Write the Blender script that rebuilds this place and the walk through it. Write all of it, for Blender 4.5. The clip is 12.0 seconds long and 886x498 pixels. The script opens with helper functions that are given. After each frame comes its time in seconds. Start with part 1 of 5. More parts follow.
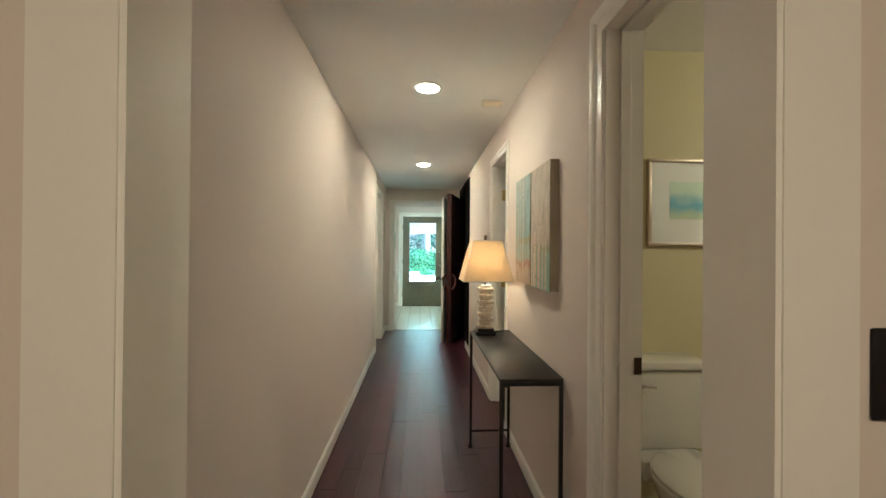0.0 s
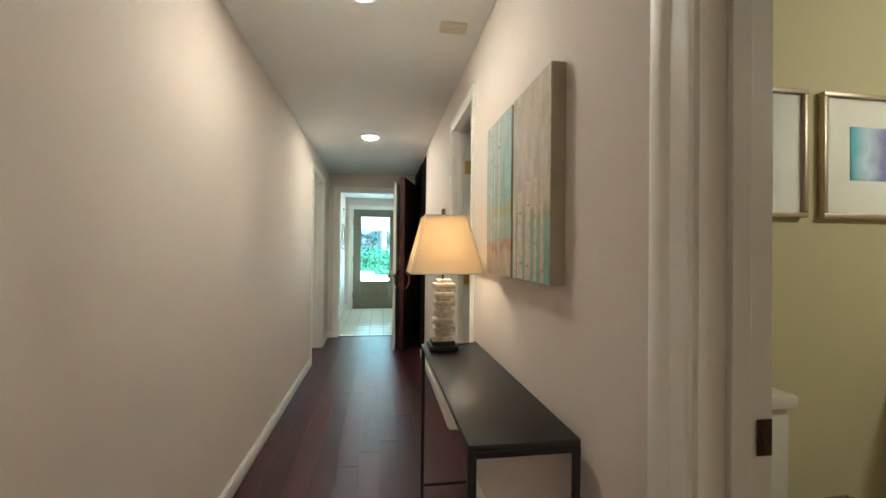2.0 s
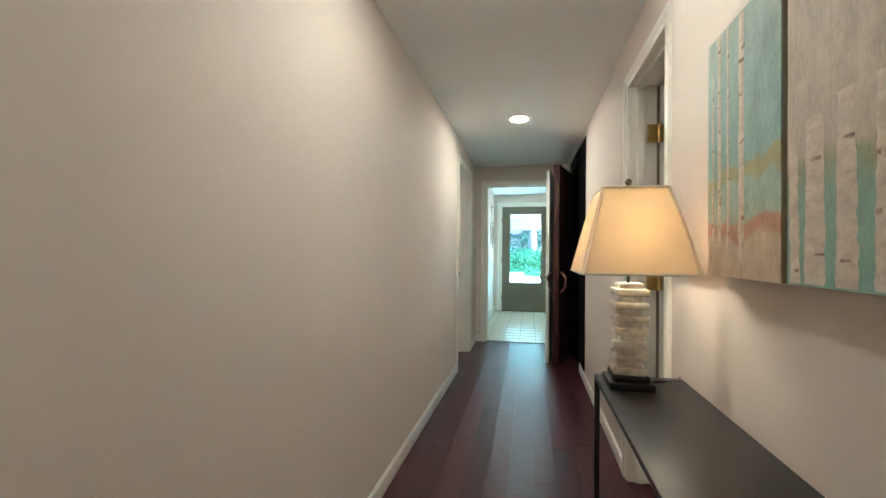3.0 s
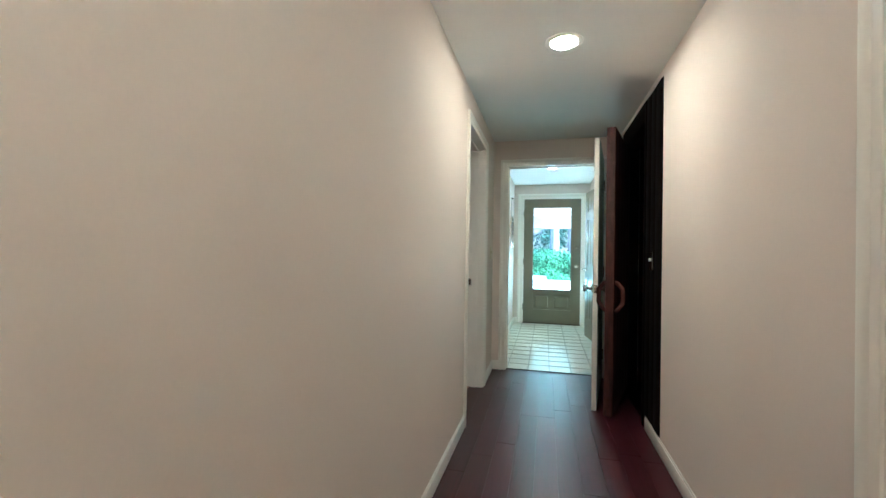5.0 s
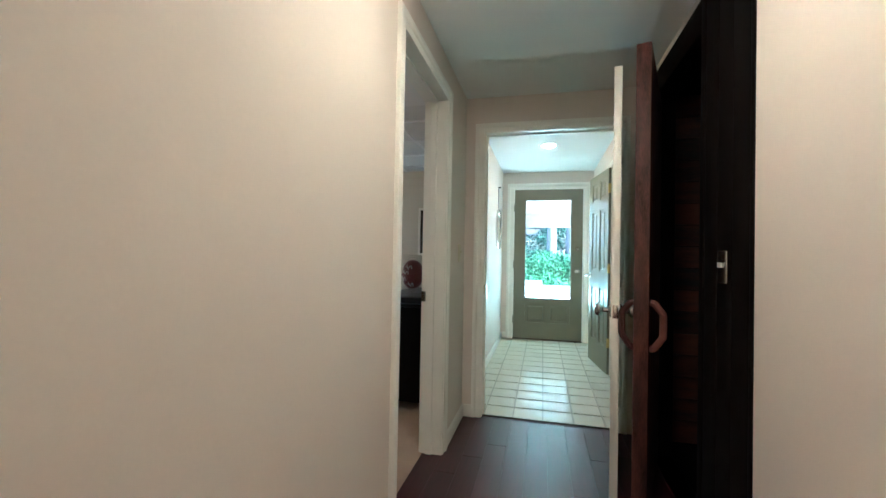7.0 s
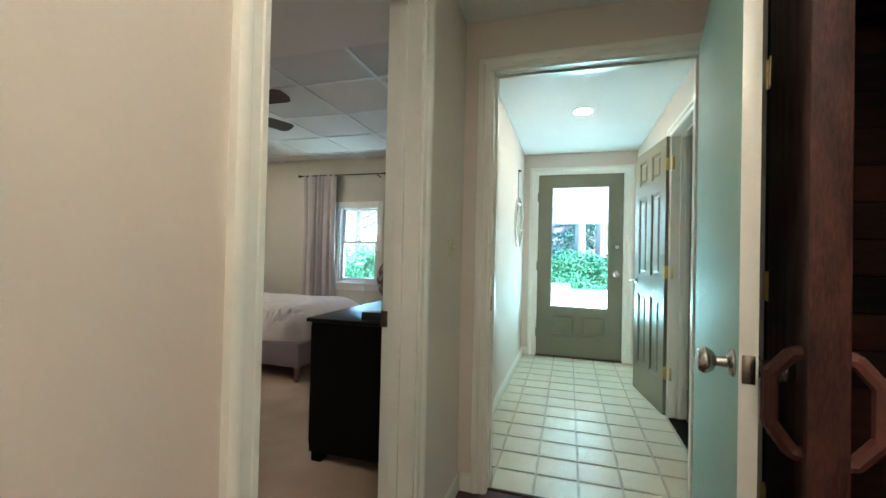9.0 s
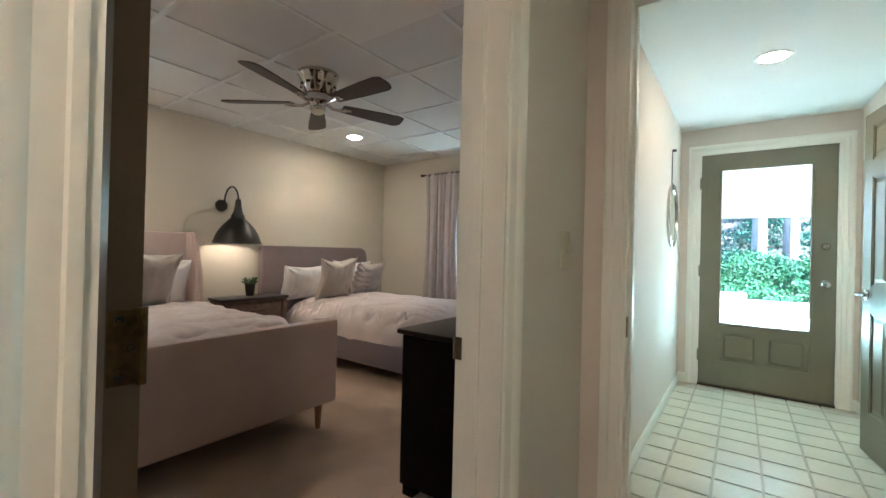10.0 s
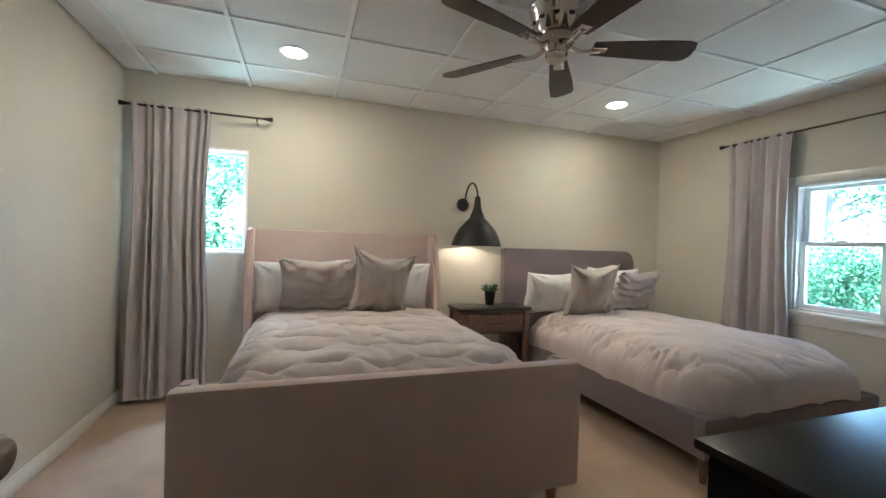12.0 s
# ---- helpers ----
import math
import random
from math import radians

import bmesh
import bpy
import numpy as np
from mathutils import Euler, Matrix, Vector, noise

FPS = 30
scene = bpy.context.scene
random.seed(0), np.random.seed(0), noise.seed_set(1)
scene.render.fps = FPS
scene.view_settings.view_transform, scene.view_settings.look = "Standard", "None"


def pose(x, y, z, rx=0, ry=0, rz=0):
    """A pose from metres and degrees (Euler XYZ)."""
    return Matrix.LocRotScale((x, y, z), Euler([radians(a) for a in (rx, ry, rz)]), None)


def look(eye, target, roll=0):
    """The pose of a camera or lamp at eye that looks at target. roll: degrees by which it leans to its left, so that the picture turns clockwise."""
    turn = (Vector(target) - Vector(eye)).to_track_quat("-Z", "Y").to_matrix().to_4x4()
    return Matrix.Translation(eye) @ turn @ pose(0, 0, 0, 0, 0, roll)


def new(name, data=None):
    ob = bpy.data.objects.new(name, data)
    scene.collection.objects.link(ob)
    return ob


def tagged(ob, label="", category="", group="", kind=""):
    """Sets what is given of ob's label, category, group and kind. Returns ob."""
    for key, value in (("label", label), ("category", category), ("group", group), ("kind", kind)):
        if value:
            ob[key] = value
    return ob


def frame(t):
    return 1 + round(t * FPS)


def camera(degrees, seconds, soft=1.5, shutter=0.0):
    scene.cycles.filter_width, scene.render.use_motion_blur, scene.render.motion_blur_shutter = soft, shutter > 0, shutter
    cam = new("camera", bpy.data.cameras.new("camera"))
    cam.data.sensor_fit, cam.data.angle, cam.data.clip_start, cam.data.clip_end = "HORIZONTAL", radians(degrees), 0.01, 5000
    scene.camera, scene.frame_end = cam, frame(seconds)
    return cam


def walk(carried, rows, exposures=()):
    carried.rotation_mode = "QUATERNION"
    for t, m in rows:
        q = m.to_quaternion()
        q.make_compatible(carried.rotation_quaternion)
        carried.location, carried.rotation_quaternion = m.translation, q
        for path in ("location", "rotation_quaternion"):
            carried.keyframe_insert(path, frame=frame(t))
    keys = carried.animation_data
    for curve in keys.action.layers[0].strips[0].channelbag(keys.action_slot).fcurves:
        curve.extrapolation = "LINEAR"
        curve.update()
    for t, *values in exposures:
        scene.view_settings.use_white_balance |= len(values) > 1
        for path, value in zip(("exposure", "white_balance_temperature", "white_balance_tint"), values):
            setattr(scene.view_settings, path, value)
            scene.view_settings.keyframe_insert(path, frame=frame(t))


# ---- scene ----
cam = camera(93.8, 12.0)
PATH = [
    (0, (0.126, 0.226, 1.27), (0.234, 2.223, 1.279), 0.5),
    (0.5, (0.143, 0.459, 1.243), (0.265, 2.455, 1.254), 0.5),
    (1, (0.184, 0.639, 1.227), (0.366, 2.631, 1.24), 0.5),
    (1.5, (0.207, 0.815, 1.203), (0.509, 2.792, 1.219), 0.6),
    (2, (0.254, 1.0, 1.176), (0.557, 2.976, 1.193), 0.6),
    (2.5, (0.284, 1.208, 1.159), (0.222, 3.207, 1.173), 0.6),
    (3, (0.24, 1.48, 1.145), (-0.166, 3.438, 1.161), 0.5),
    (3.5, (0.18, 1.764, 1.143), (-0.301, 3.705, 1.158), 0.8),
    (5.5, (0.068, 3.042, 1.142), (-0.412, 4.984, 1.162), 1.0),
    (6, (0.082, 3.362, 1.146), (-0.392, 5.304, 1.17), 1.0),
    (6.5, (0.11, 3.662, 1.142), (-0.359, 5.606, 1.169), 1.1),
    (8.5, (0.109, 4.635, 1.125), (-0.386, 6.573, 1.152), 0.9),
    (9, (0.06, 4.887, 1.126), (-0.521, 6.801, 1.151), 1.3),
    (9.5, (0.056, 5.146, 1.121), (-0.771, 6.967, 1.145), 1.4),
    (10, (0.017, 5.354, 1.136), (-1.15, 6.978, 1.147), 1.4),
    (10.5, (-0.113, 5.564, 1.112), (-1.594, 6.908, 1.129), 1.5),
    (11, (-0.227, 5.771, 1.133), (-1.941, 6.803, 1.134), 1.6),
    (11.5, (-0.382, 5.941, 1.131), (-2.236, 6.69, 1.124), 1.7),
    (12, (-0.619, 6.0, 1.167), (-2.512, 6.646, 1.145), 1.7),
]
EXPOSURES = [(0.0, 4.5, 4800, -4), (1.0, 4.5, 4760, -3), (2.5, 4.5, 4520, -3), (3.5, 4.5, 4420, -4), (6.5, 4.5, 4560, 0), (8.5, 4.48, 4780, 0), (9.5, 4.43, 4900, -3), (10.0, 4.43, 5050, 5), (10.6, 4.4, 4930, 4), (11.0, 4.45, 4930, 5), (11.5, 4.5, 4830, 4), (12.0, 4.5, 4820, 1)]
walk(cam, [(t, look(eye, target, roll)) for t, eye, target, roll in PATH], EXPOSURES)

# ---- world and light ----
world = bpy.data.worlds.new("sky")
scene.world = world
world.use_nodes = True
wn = world.node_tree
sky = wn.nodes.new("ShaderNodeTexSky")
sky.sky_type, sky.sun_disc = "NISHITA", False
sky.sun_elevation, sky.sun_rotation = radians(44), radians(102)
wn.links.new(sky.outputs["Color"], wn.nodes["Background"].inputs["Color"])
wn.nodes["Background"].inputs["Strength"].default_value = 0.15


def lamp(name, kind, m, watts, colour, **settings):
    data = bpy.data.lights.new(name, kind)
    data.energy, data.color = watts, colour
    for key, value in settings.items():
        if key == "size":
            data.size = value
        elif key == "spread":
            data.spread = value
        elif key == "angle":
            data.angle = value
        elif key == "radius":
            data.shadow_soft_size = value
        elif key == "shape":
            data.shape = value
        elif key == "size_y":
            data.size_y = value
    ob = new(name, data)
    ob.matrix_world = m
    return ob


lamp("sun", "SUN", look((21, -4.5, 21), (0, 0, 0)), 5.0, (1, 0.96, 0.9), angle=radians(0.6))
WARM = (1.0, 0.74, 0.46)
HALL_Z, BED_Z, ENTRY_Z = 2.253, 2.315, 2.29
CANS = [("hall", 0.16, 2.726, HALL_Z, 0.48), ("hall", 0.153, 4.957, HALL_Z, 0.66), ("entry", 0.15, 8.35, ENTRY_Z, 0.5),
        ("bedroom", -3.34, 5.93, BED_Z, 0.68), ("bedroom", -3.31, 8.34, BED_Z, 0.68)]
lamp("start_room_light", "AREA", pose(0.2, -0.7, HALL_Z - 0.03), 1.05, (1.0, 0.69, 0.40), shape="DISK", size=0.3)
lamp("bathroom_light", "AREA", look((2.35, 1.05, 2.05), (1.9, 2.2, 1.1)), 0.36, (1.0, 0.74, 0.46), shape="RECTANGLE", size=0.26, size_y=0.12)
lamp("table_lamp_bulb", "POINT", pose(0.532, 2.81, 1.19), 0.17, (1.0, 0.70, 0.40), radius=0.035)
lamp("sconce_bulb", "POINT", pose(-3.83, 7.39, 1.25), 0.38, (1.0, 0.72, 0.44), radius=0.035)
lamp("closet_light", "AREA", pose(1.5, 3.1, 2.27), 2.0, (1.0, 0.84, 0.62), shape="DISK", size=0.3)
# sky light at the head of the glazed door, and light from the bright ground at the two window sills
lamp("door_ground_light", "AREA", look((0.17, 9.93, 0.61), (0.17, 7.4, 1.8)), 0.52, (0.66, 1.0, 0.86), shape="RECTANGLE", size=0.56, size_y=0.1)
lamp("door_sky", "AREA", look((0.17, 9.93, 2.03), (0.17, 7.6, 0.4)), 0.85, (0.62, 1.0, 0.84), shape="RECTANGLE", size=0.56, size_y=0.12)
lamp("window_north_sky", "AREA", look((-2.49, 9.79, 0.68), (-2.5, 8.3, 2.0)), 0.8, (0.86, 1.0, 0.84), shape="RECTANGLE", size=0.5, size_y=0.1)
lamp("window_west_sky", "AREA", look((-4.26, 5.30, 0.97), (-3.0, 5.5, 2.2)), 0.7, (0.82, 1.0, 0.86), shape="RECTANGLE", size=0.5, size_y=0.1)
lamp("window_west_high_sky", "AREA", look((-4.27, 5.47, 1.92), (-3.0, 6.1, 0.5)), 1.5, (0.72, 0.89, 1.0), shape="RECTANGLE", size=0.24, size_y=0.1)


# ---- materials ----
def material(name, colour, rough=0.6, metal=0.0, vary=0.08, scale=3.0, fine=60.0, bump=0.15, stretch=(1, 1, 1), depth=0.002, dark=None, spec=0.5, per_piece=0.0, coat=0.0):
    """Principled paint with broad and fine variation, relief, and optional change from piece to piece."""
    m = bpy.data.materials.new(name)
    m.use_nodes = True
    t = m.node_tree
    n, l = t.nodes, t.links
    p = n["Principled BSDF"]
    p.inputs["Metallic"].default_value = metal
    p.inputs["Specular IOR Level"].default_value = spec
    p.inputs["Coat Weight"].default_value = coat
    co = n.new("ShaderNodeTexCoord")
    mp = n.new("ShaderNodeMapping")
    mp.inputs["Scale"].default_value = stretch
    l.new(co.outputs["Object"], mp.inputs["Vector"])
    info = n.new("ShaderNodeObjectInfo")
    add = n.new("ShaderNodeVectorMath")
    add.operation = "ADD"
    if per_piece:
        wide = n.new("ShaderNodeVectorMath")
        wide.operation = "SCALE"
        wide.inputs["Scale"].default_value = 40.0
        l.new(info.outputs["Random"], wide.inputs[0])
        l.new(wide.outputs[0], add.inputs[1])
    l.new(mp.outputs["Vector"], add.inputs[0])
    broad = n.new("ShaderNodeTexNoise")
    broad.inputs["Scale"].default_value, broad.inputs["Detail"].default_value = scale, 4
    grain = n.new("ShaderNodeTexNoise")
    grain.inputs["Scale"].default_value, grain.inputs["Detail"].default_value = fine, 3
    l.new(add.outputs[0], broad.inputs["Vector"])
    l.new(add.outputs[0], grain.inputs["Vector"])
    mixf = n.new("ShaderNodeMath")
    mixf.operation = "MULTIPLY_ADD"
    mixf.inputs[1].default_value = 0.4
    l.new(grain.outputs["Fac"], mixf.inputs[0])
    half = n.new("ShaderNodeMath")
    half.operation = "MULTIPLY"
    half.inputs[1].default_value = 0.6
    l.new(broad.outputs["Fac"], half.inputs[0])
    l.new(half.outputs[0], mixf.inputs[2])
    value = mixf.outputs[0]
    if per_piece:
        pm = n.new("ShaderNodeMath")
        pm.operation = "MULTIPLY_ADD"
        pm.inputs[1].default_value = per_piece
        l.new(info.outputs["Random"], pm.inputs[0])
        l.new(value, pm.inputs[2])
        off = n.new("ShaderNodeMath")
        off.operation = "SUBTRACT"
        off.inputs[1].default_value = per_piece / 2
        l.new(pm.outputs[0], off.inputs[0])
        value = off.outputs[0]
    ramp = n.new("ShaderNodeValToRGB")
    lo = dark or tuple(c * (1 - 2 * vary) for c in colour)
    hi = tuple(min(1, c * (1 + vary)) for c in colour)
    ramp.color_ramp.elements[0].position, ramp.color_ramp.elements[1].position = 0.3, 0.7
    ramp.color_ramp.elements[0].color, ramp.color_ramp.elements[1].color = (*lo, 1), (*hi, 1)
    l.new(value, ramp.inputs["Fac"])
    l.new(ramp.outputs["Color"], p.inputs["Base Color"])
    rr = n.new("ShaderNodeMapRange")
    rr.inputs["To Min"].default_value, rr.inputs["To Max"].default_value = max(0.02, rough * 0.85), min(1, rough * 1.15)
    l.new(broad.outputs["Fac"], rr.inputs["Value"])
    l.new(rr.outputs["Result"], p.inputs["Roughness"])
    if bump:
        b = n.new("ShaderNodeBump")
        b.inputs["Strength"].default_value, b.inputs["Distance"].default_value = bump, depth
        l.new(grain.outputs["Fac"], b.inputs["Height"])
        l.new(b.outputs["Normal"], p.inputs["Normal"])
    return m


def fabric(name, colour, weave=500.0, vary=0.1, sheen=0.3, bump=0.3, depth=0.0015):
    m = material(name, colour, 0.95, 0, vary, 5, weave, bump, depth=depth, spec=0.15)
    m.node_tree.nodes["Principled BSDF"].inputs["Sheen Weight"].default_value = sheen
    return m


def glow(name, colour, strength):
    m = bpy.data.materials.new(name)
    m.use_nodes = True
    p = m.node_tree.nodes["Principled BSDF"]
    p.inputs["Base Color"].default_value = (*colour, 1)
    p.inputs["Emission Color"].default_value = (*colour, 1)
    p.inputs["Emission Strength"].default_value = strength
    return m


def clear_glass(name, tint=(1, 1, 1), rough=0.0):
    m = bpy.data.materials.new(name)
    m.use_nodes = True
    p = m.node_tree.nodes["Principled BSDF"]
    p.inputs["Base Color"].default_value = (*tint, 1)
    p.inputs["Transmission Weight"].default_value = 1
    p.inputs["Roughness"].default_value = rough
    p.inputs["IOR"].default_value = 1.45
    return m


WALL = material("wall_paint", (0.745, 0.655, 0.58), 0.75, vary=0.015, scale=1.2, fine=120, bump=0.05, depth=0.0006)
BED_WALL = material("bedroom_wall_paint", (0.65, 0.60, 0.505), 0.7, vary=0.015, scale=1.2, fine=120, bump=0.05, depth=0.0006)
BATH_WALL = material("bathroom_wall_paint", (0.68, 0.62, 0.36), 0.7, vary=0.04, scale=1.5, fine=160, bump=0.12, depth=0.001)
CEIL = material("ceiling_paint", (0.87, 0.86, 0.83), 0.85, vary=0.02, scale=2, fine=140, bump=0.15, depth=0.001)
TRIM = material("trim_paint", (0.88, 0.845, 0.77), 0.33, vary=0.012, scale=4, fine=90, bump=0.0)
OLIVE = material("olive_door_paint", (0.20, 0.183, 0.125), 0.38, vary=0.06, scale=4, fine=120, bump=0.1, depth=0.0008)
TAUPE = material("taupe_door_paint", (0.16, 0.112, 0.072), 0.42, spec=0.25, vary=0.06, scale=4, fine=120, bump=0.1, depth=0.0008)
CREAM_DOOR = material("cream_door_paint", (0.80, 0.765, 0.67), 0.45, vary=0.02, scale=3, fine=100, bump=0.06, depth=0.0008)
# cream door paint with the mint cast of daylight mixed into the colour
MINT_LIT_DOOR = material("door_paint_with_mint_daylight", (0.43, 0.60, 0.50), 0.6, vary=0.02, scale=3, fine=100, bump=0.05, depth=0.0006)
PLANK = material("dark_laminate", (0.060, 0.013, 0.021), 0.34, vary=0.28, scale=4, fine=30, bump=0.1, stretch=(16, 0.9, 1), depth=0.0006, per_piece=0.25)
TILE = material("cream_tile", (0.57, 0.51, 0.40), 0.3, vary=0.04, scale=9, fine=70, bump=0.02, depth=0.001, per_piece=0.15)
GROUT = material("grout", (0.46, 0.41, 0.325), 0.85, vary=0.15, scale=8, fine=150)
CARPET = material("carpet", (0.60, 0.445, 0.335), 1.0, vary=0.12, scale=3.5, fine=420, bump=0.9, depth=0.006, spec=0.1)
BATH_FLOOR = material("bathroom_floor_tile", (0.5, 0.45, 0.36), 0.4, vary=0.08)
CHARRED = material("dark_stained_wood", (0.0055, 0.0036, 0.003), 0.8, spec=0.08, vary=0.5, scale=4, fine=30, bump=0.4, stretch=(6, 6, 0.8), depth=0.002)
CEDAR = material("cedar_board", (0.060, 0.016, 0.007), 0.7, vary=0.5, scale=3, fine=28, bump=0.3, stretch=(1.2, 8, 10), depth=0.0015, per_piece=0.4)
WOOD_DOOR = material("rustic_red_brown_wood", (0.066, 0.022, 0.017), 0.6, spec=0.25, vary=0.4, scale=3, fine=30, bump=0.4, stretch=(9, 9, 0.9), depth=0.0015)
HANDLE_WOOD = material("reddish_handle_wood", (0.19, 0.068, 0.056), 0.45, vary=0.2, scale=6, fine=60, bump=0.2)
EDGE_WOOD = material("worn_door_edge_wood", (0.078, 0.028, 0.023), 0.6, spec=0.25, vary=0.45, scale=6, fine=40, bump=0.5, stretch=(6, 6, 1.2), depth=0.0015)
BLACK_METAL = material("black_metal", (0.015, 0.014, 0.014), 0.42, 0.3, vary=0.2, scale=6, fine=200, bump=0.1)
BLACK_TOP = material("black_tabletop", (0.02, 0.017, 0.016), 0.38, vary=0.25, scale=5, fine=160, bump=0.08)
BRASS = material("brass", (0.74, 0.54, 0.20), 0.3, 1.0, vary=0.1, scale=10, fine=100, bump=0.05)
NICKEL = material("satin_nickel", (0.55, 0.51, 0.46), 0.25, 1.0, vary=0.06, scale=12, fine=140, bump=0.03)
# aged brass, made darker still to hold the shade on the hinge edge
AGED_BRASS_SHADED = material("aged_brass_with_shade", (0.13, 0.085, 0.03), 0.45, 1.0, vary=0.3, scale=30, fine=140, bump=0.15)
BRONZE = material("dark_bronze", (0.10, 0.075, 0.055), 0.4, 1.0, vary=0.2, scale=12, fine=140, bump=0.1)
WHITE_PLASTIC = material("white_plastic", (0.75, 0.73, 0.68), 0.35, vary=0.02, bump=0.02)
ALMOND = material("almond_plastic", (0.66, 0.58, 0.42), 0.4, vary=0.03, bump=0.02)
CERAMIC = material("white_ceramic", (0.80, 0.77, 0.68), 0.12, vary=0.02, bump=0.0, coat=0.5)
CAN_GLOW = {watts: glow("lit_lamp_lens", WARM, watts / 0.045) for watts in sorted({row[4] for row in CANS})}
GLASS = clear_glass("window_glass")
VINYL = material("white_vinyl", (0.85, 0.85, 0.83), 0.35, vary=0.02, bump=0.02)


# ---- building helpers ----
def cube(bm, x0, x1, y0, y1, z0, z1, bevel=0.0):
    """An axis-aligned block, with its edges rounded off by bevel."""
    made = bmesh.ops.create_cube(bm, size=1.0)["verts"]
    bmesh.ops.transform(bm, verts=made, matrix=Matrix.Translation(((x0 + x1) / 2, (y0 + y1) / 2, (z0 + z1) / 2)) @ Matrix.Diagonal((x1 - x0, y1 - y0, z1 - z0, 1)))
    if bevel:
        edges = {e for v in made for e in v.link_edges}
        bmesh.ops.bevel(bm, geom=list(edges), offset=bevel, segments=2, profile=0.5, affect="EDGES")
    return bm


def block(x0, x1, y0, y1, z0, z1, bevel=0.0):
    return cube(bmesh.new(), x0, x1, y0, y1, z0, z1, bevel)


def lathe(bm, profile, m=None, segments=24):
    """A turned shape: profile rows of (radius, height) round the z axis, placed by m."""
    m = m or Matrix.Identity(4)
    rings = []
    for r, z in profile:
        rings.append([bm.verts.new(m @ Vector((r * math.cos(a), r * math.sin(a), z))) for a in (2 * math.pi * k / segments for k in range(segments))])
    for a, b in zip(rings, rings[1:]):
        for k in range(segments):
            bm.faces.new((a[k], a[(k + 1) % segments], b[(k + 1) % segments], b[k]))
    bm.faces.new(list(reversed(rings[0])))
    bm.faces.new(rings[-1])
    return bm


def tube(bm, points, radius, sides=10):
    """A round bar along points; radius may be one number or one a point."""
    points = [Vector(p) for p in points]
    radii = radius if isinstance(radius, (list, tuple)) else [radius] * len(points)
    rings = []
    up = None
    for k, p in enumerate(points):
        d = (points[min(k + 1, len(points) - 1)] - points[max(k - 1, 0)]).normalized()
        if up is None:
            up = d.orthogonal().normalized()
        up = (up - d * up.dot(d)).normalized()
        side = d.cross(up)
        rings.append([bm.verts.new(p + radii[k] * (math.cos(a) * up + math.sin(a) * side)) for a in (2 * math.pi * i / sides for i in range(sides))])
    for a, b in zip(rings, rings[1:]):
        for k in range(sides):
            bm.faces.new((a[k], a[(k + 1) % sides], b[(k + 1) % sides], b[k]))
    bm.faces.new(list(reversed(rings[0])))
    bm.faces.new(rings[-1])
    return bm


def sheet(rows, thick=0.0, closed=False):
    """A smooth surface through a grid of points, given a thickness below it."""
    bm = bmesh.new()
    grid = [[bm.verts.new(p) for p in row] for row in rows]
    for a, b in zip(grid, grid[1:]):
        for k in range(len(a) - (0 if closed else 1)):
            j = (k + 1) % len(a)
            bm.faces.new((a[k], a[j], b[j], b[k]))
    if thick:
        bmesh.ops.recalc_face_normals(bm, faces=bm.faces)
        bmesh.ops.solidify(bm, geom=list(bm.faces), thickness=thick)
    return bm


ROOT = {}


def thing(name, m, label, category, group="", kind=""):
    ob = new(name)
    ob.empty_display_size = 0.1
    m = m if isinstance(m, Matrix) else Matrix.Translation(m)
    ob.matrix_world = m
    ROOT[ob.name] = m
    return tagged(ob, label, category, group, kind)


def mesh_object(name, bm, mat, smooth=True):
    bmesh.ops.recalc_face_normals(bm, faces=bm.faces)
    data = bpy.data.meshes.new(name)
    bm.to_mesh(data)
    bm.free()
    for one in mat if isinstance(mat, (list, tuple)) else [mat]:
        data.materials.append(one)
    if smooth:
        data.shade_smooth()
        data.set_sharp_from_angle(angle=radians(35))
    return new(name, data)


def part(name, bm, mat, parent, label="", world=False, smooth=True):
    """One mesh object under a thing or a part. world: its points are in world places."""
    top = parent
    while top.parent:
        top = top.parent
    if world:
        bm.transform(ROOT.get(top.name, Matrix.Identity(4)).inverted())
    ob = mesh_object(name, bm, mat, smooth)
    ob.parent = parent
    return tagged(ob, label)


def setting(name, bm, mat, label, category="", smooth=True):
    ob = mesh_object(name, bm, mat, smooth)
    return tagged(ob, label, category or name.split("_")[0], kind="structure")


def wall(name, x0, x1, y0, y1, z1, holes=(), mat=None, label="beige painted plaster wall"):
    """A wall along its longer side. holes: rows of (start, end, bottom, top) along that side."""
    bm = bmesh.new()
    along_x = x1 - x0 > y1 - y0
    at, stop = (x0, x1) if along_x else (y0, y1)

    def piece(a, b, lo, hi):
        if b - a > 0.001 and hi - lo > 0.001:
            cube(bm, *((a, b, y0, y1) if along_x else (x0, x1, a, b)), lo, hi)
    for a, b, lo, hi in sorted(holes):
        piece(at, a, 0, z1)
        piece(a, b, 0, lo)
        piece(a, b, hi, z1)
        at = b
    piece(at, stop, 0, z1)
    return setting(name, bm, mat or WALL, label, "wall", smooth=False)


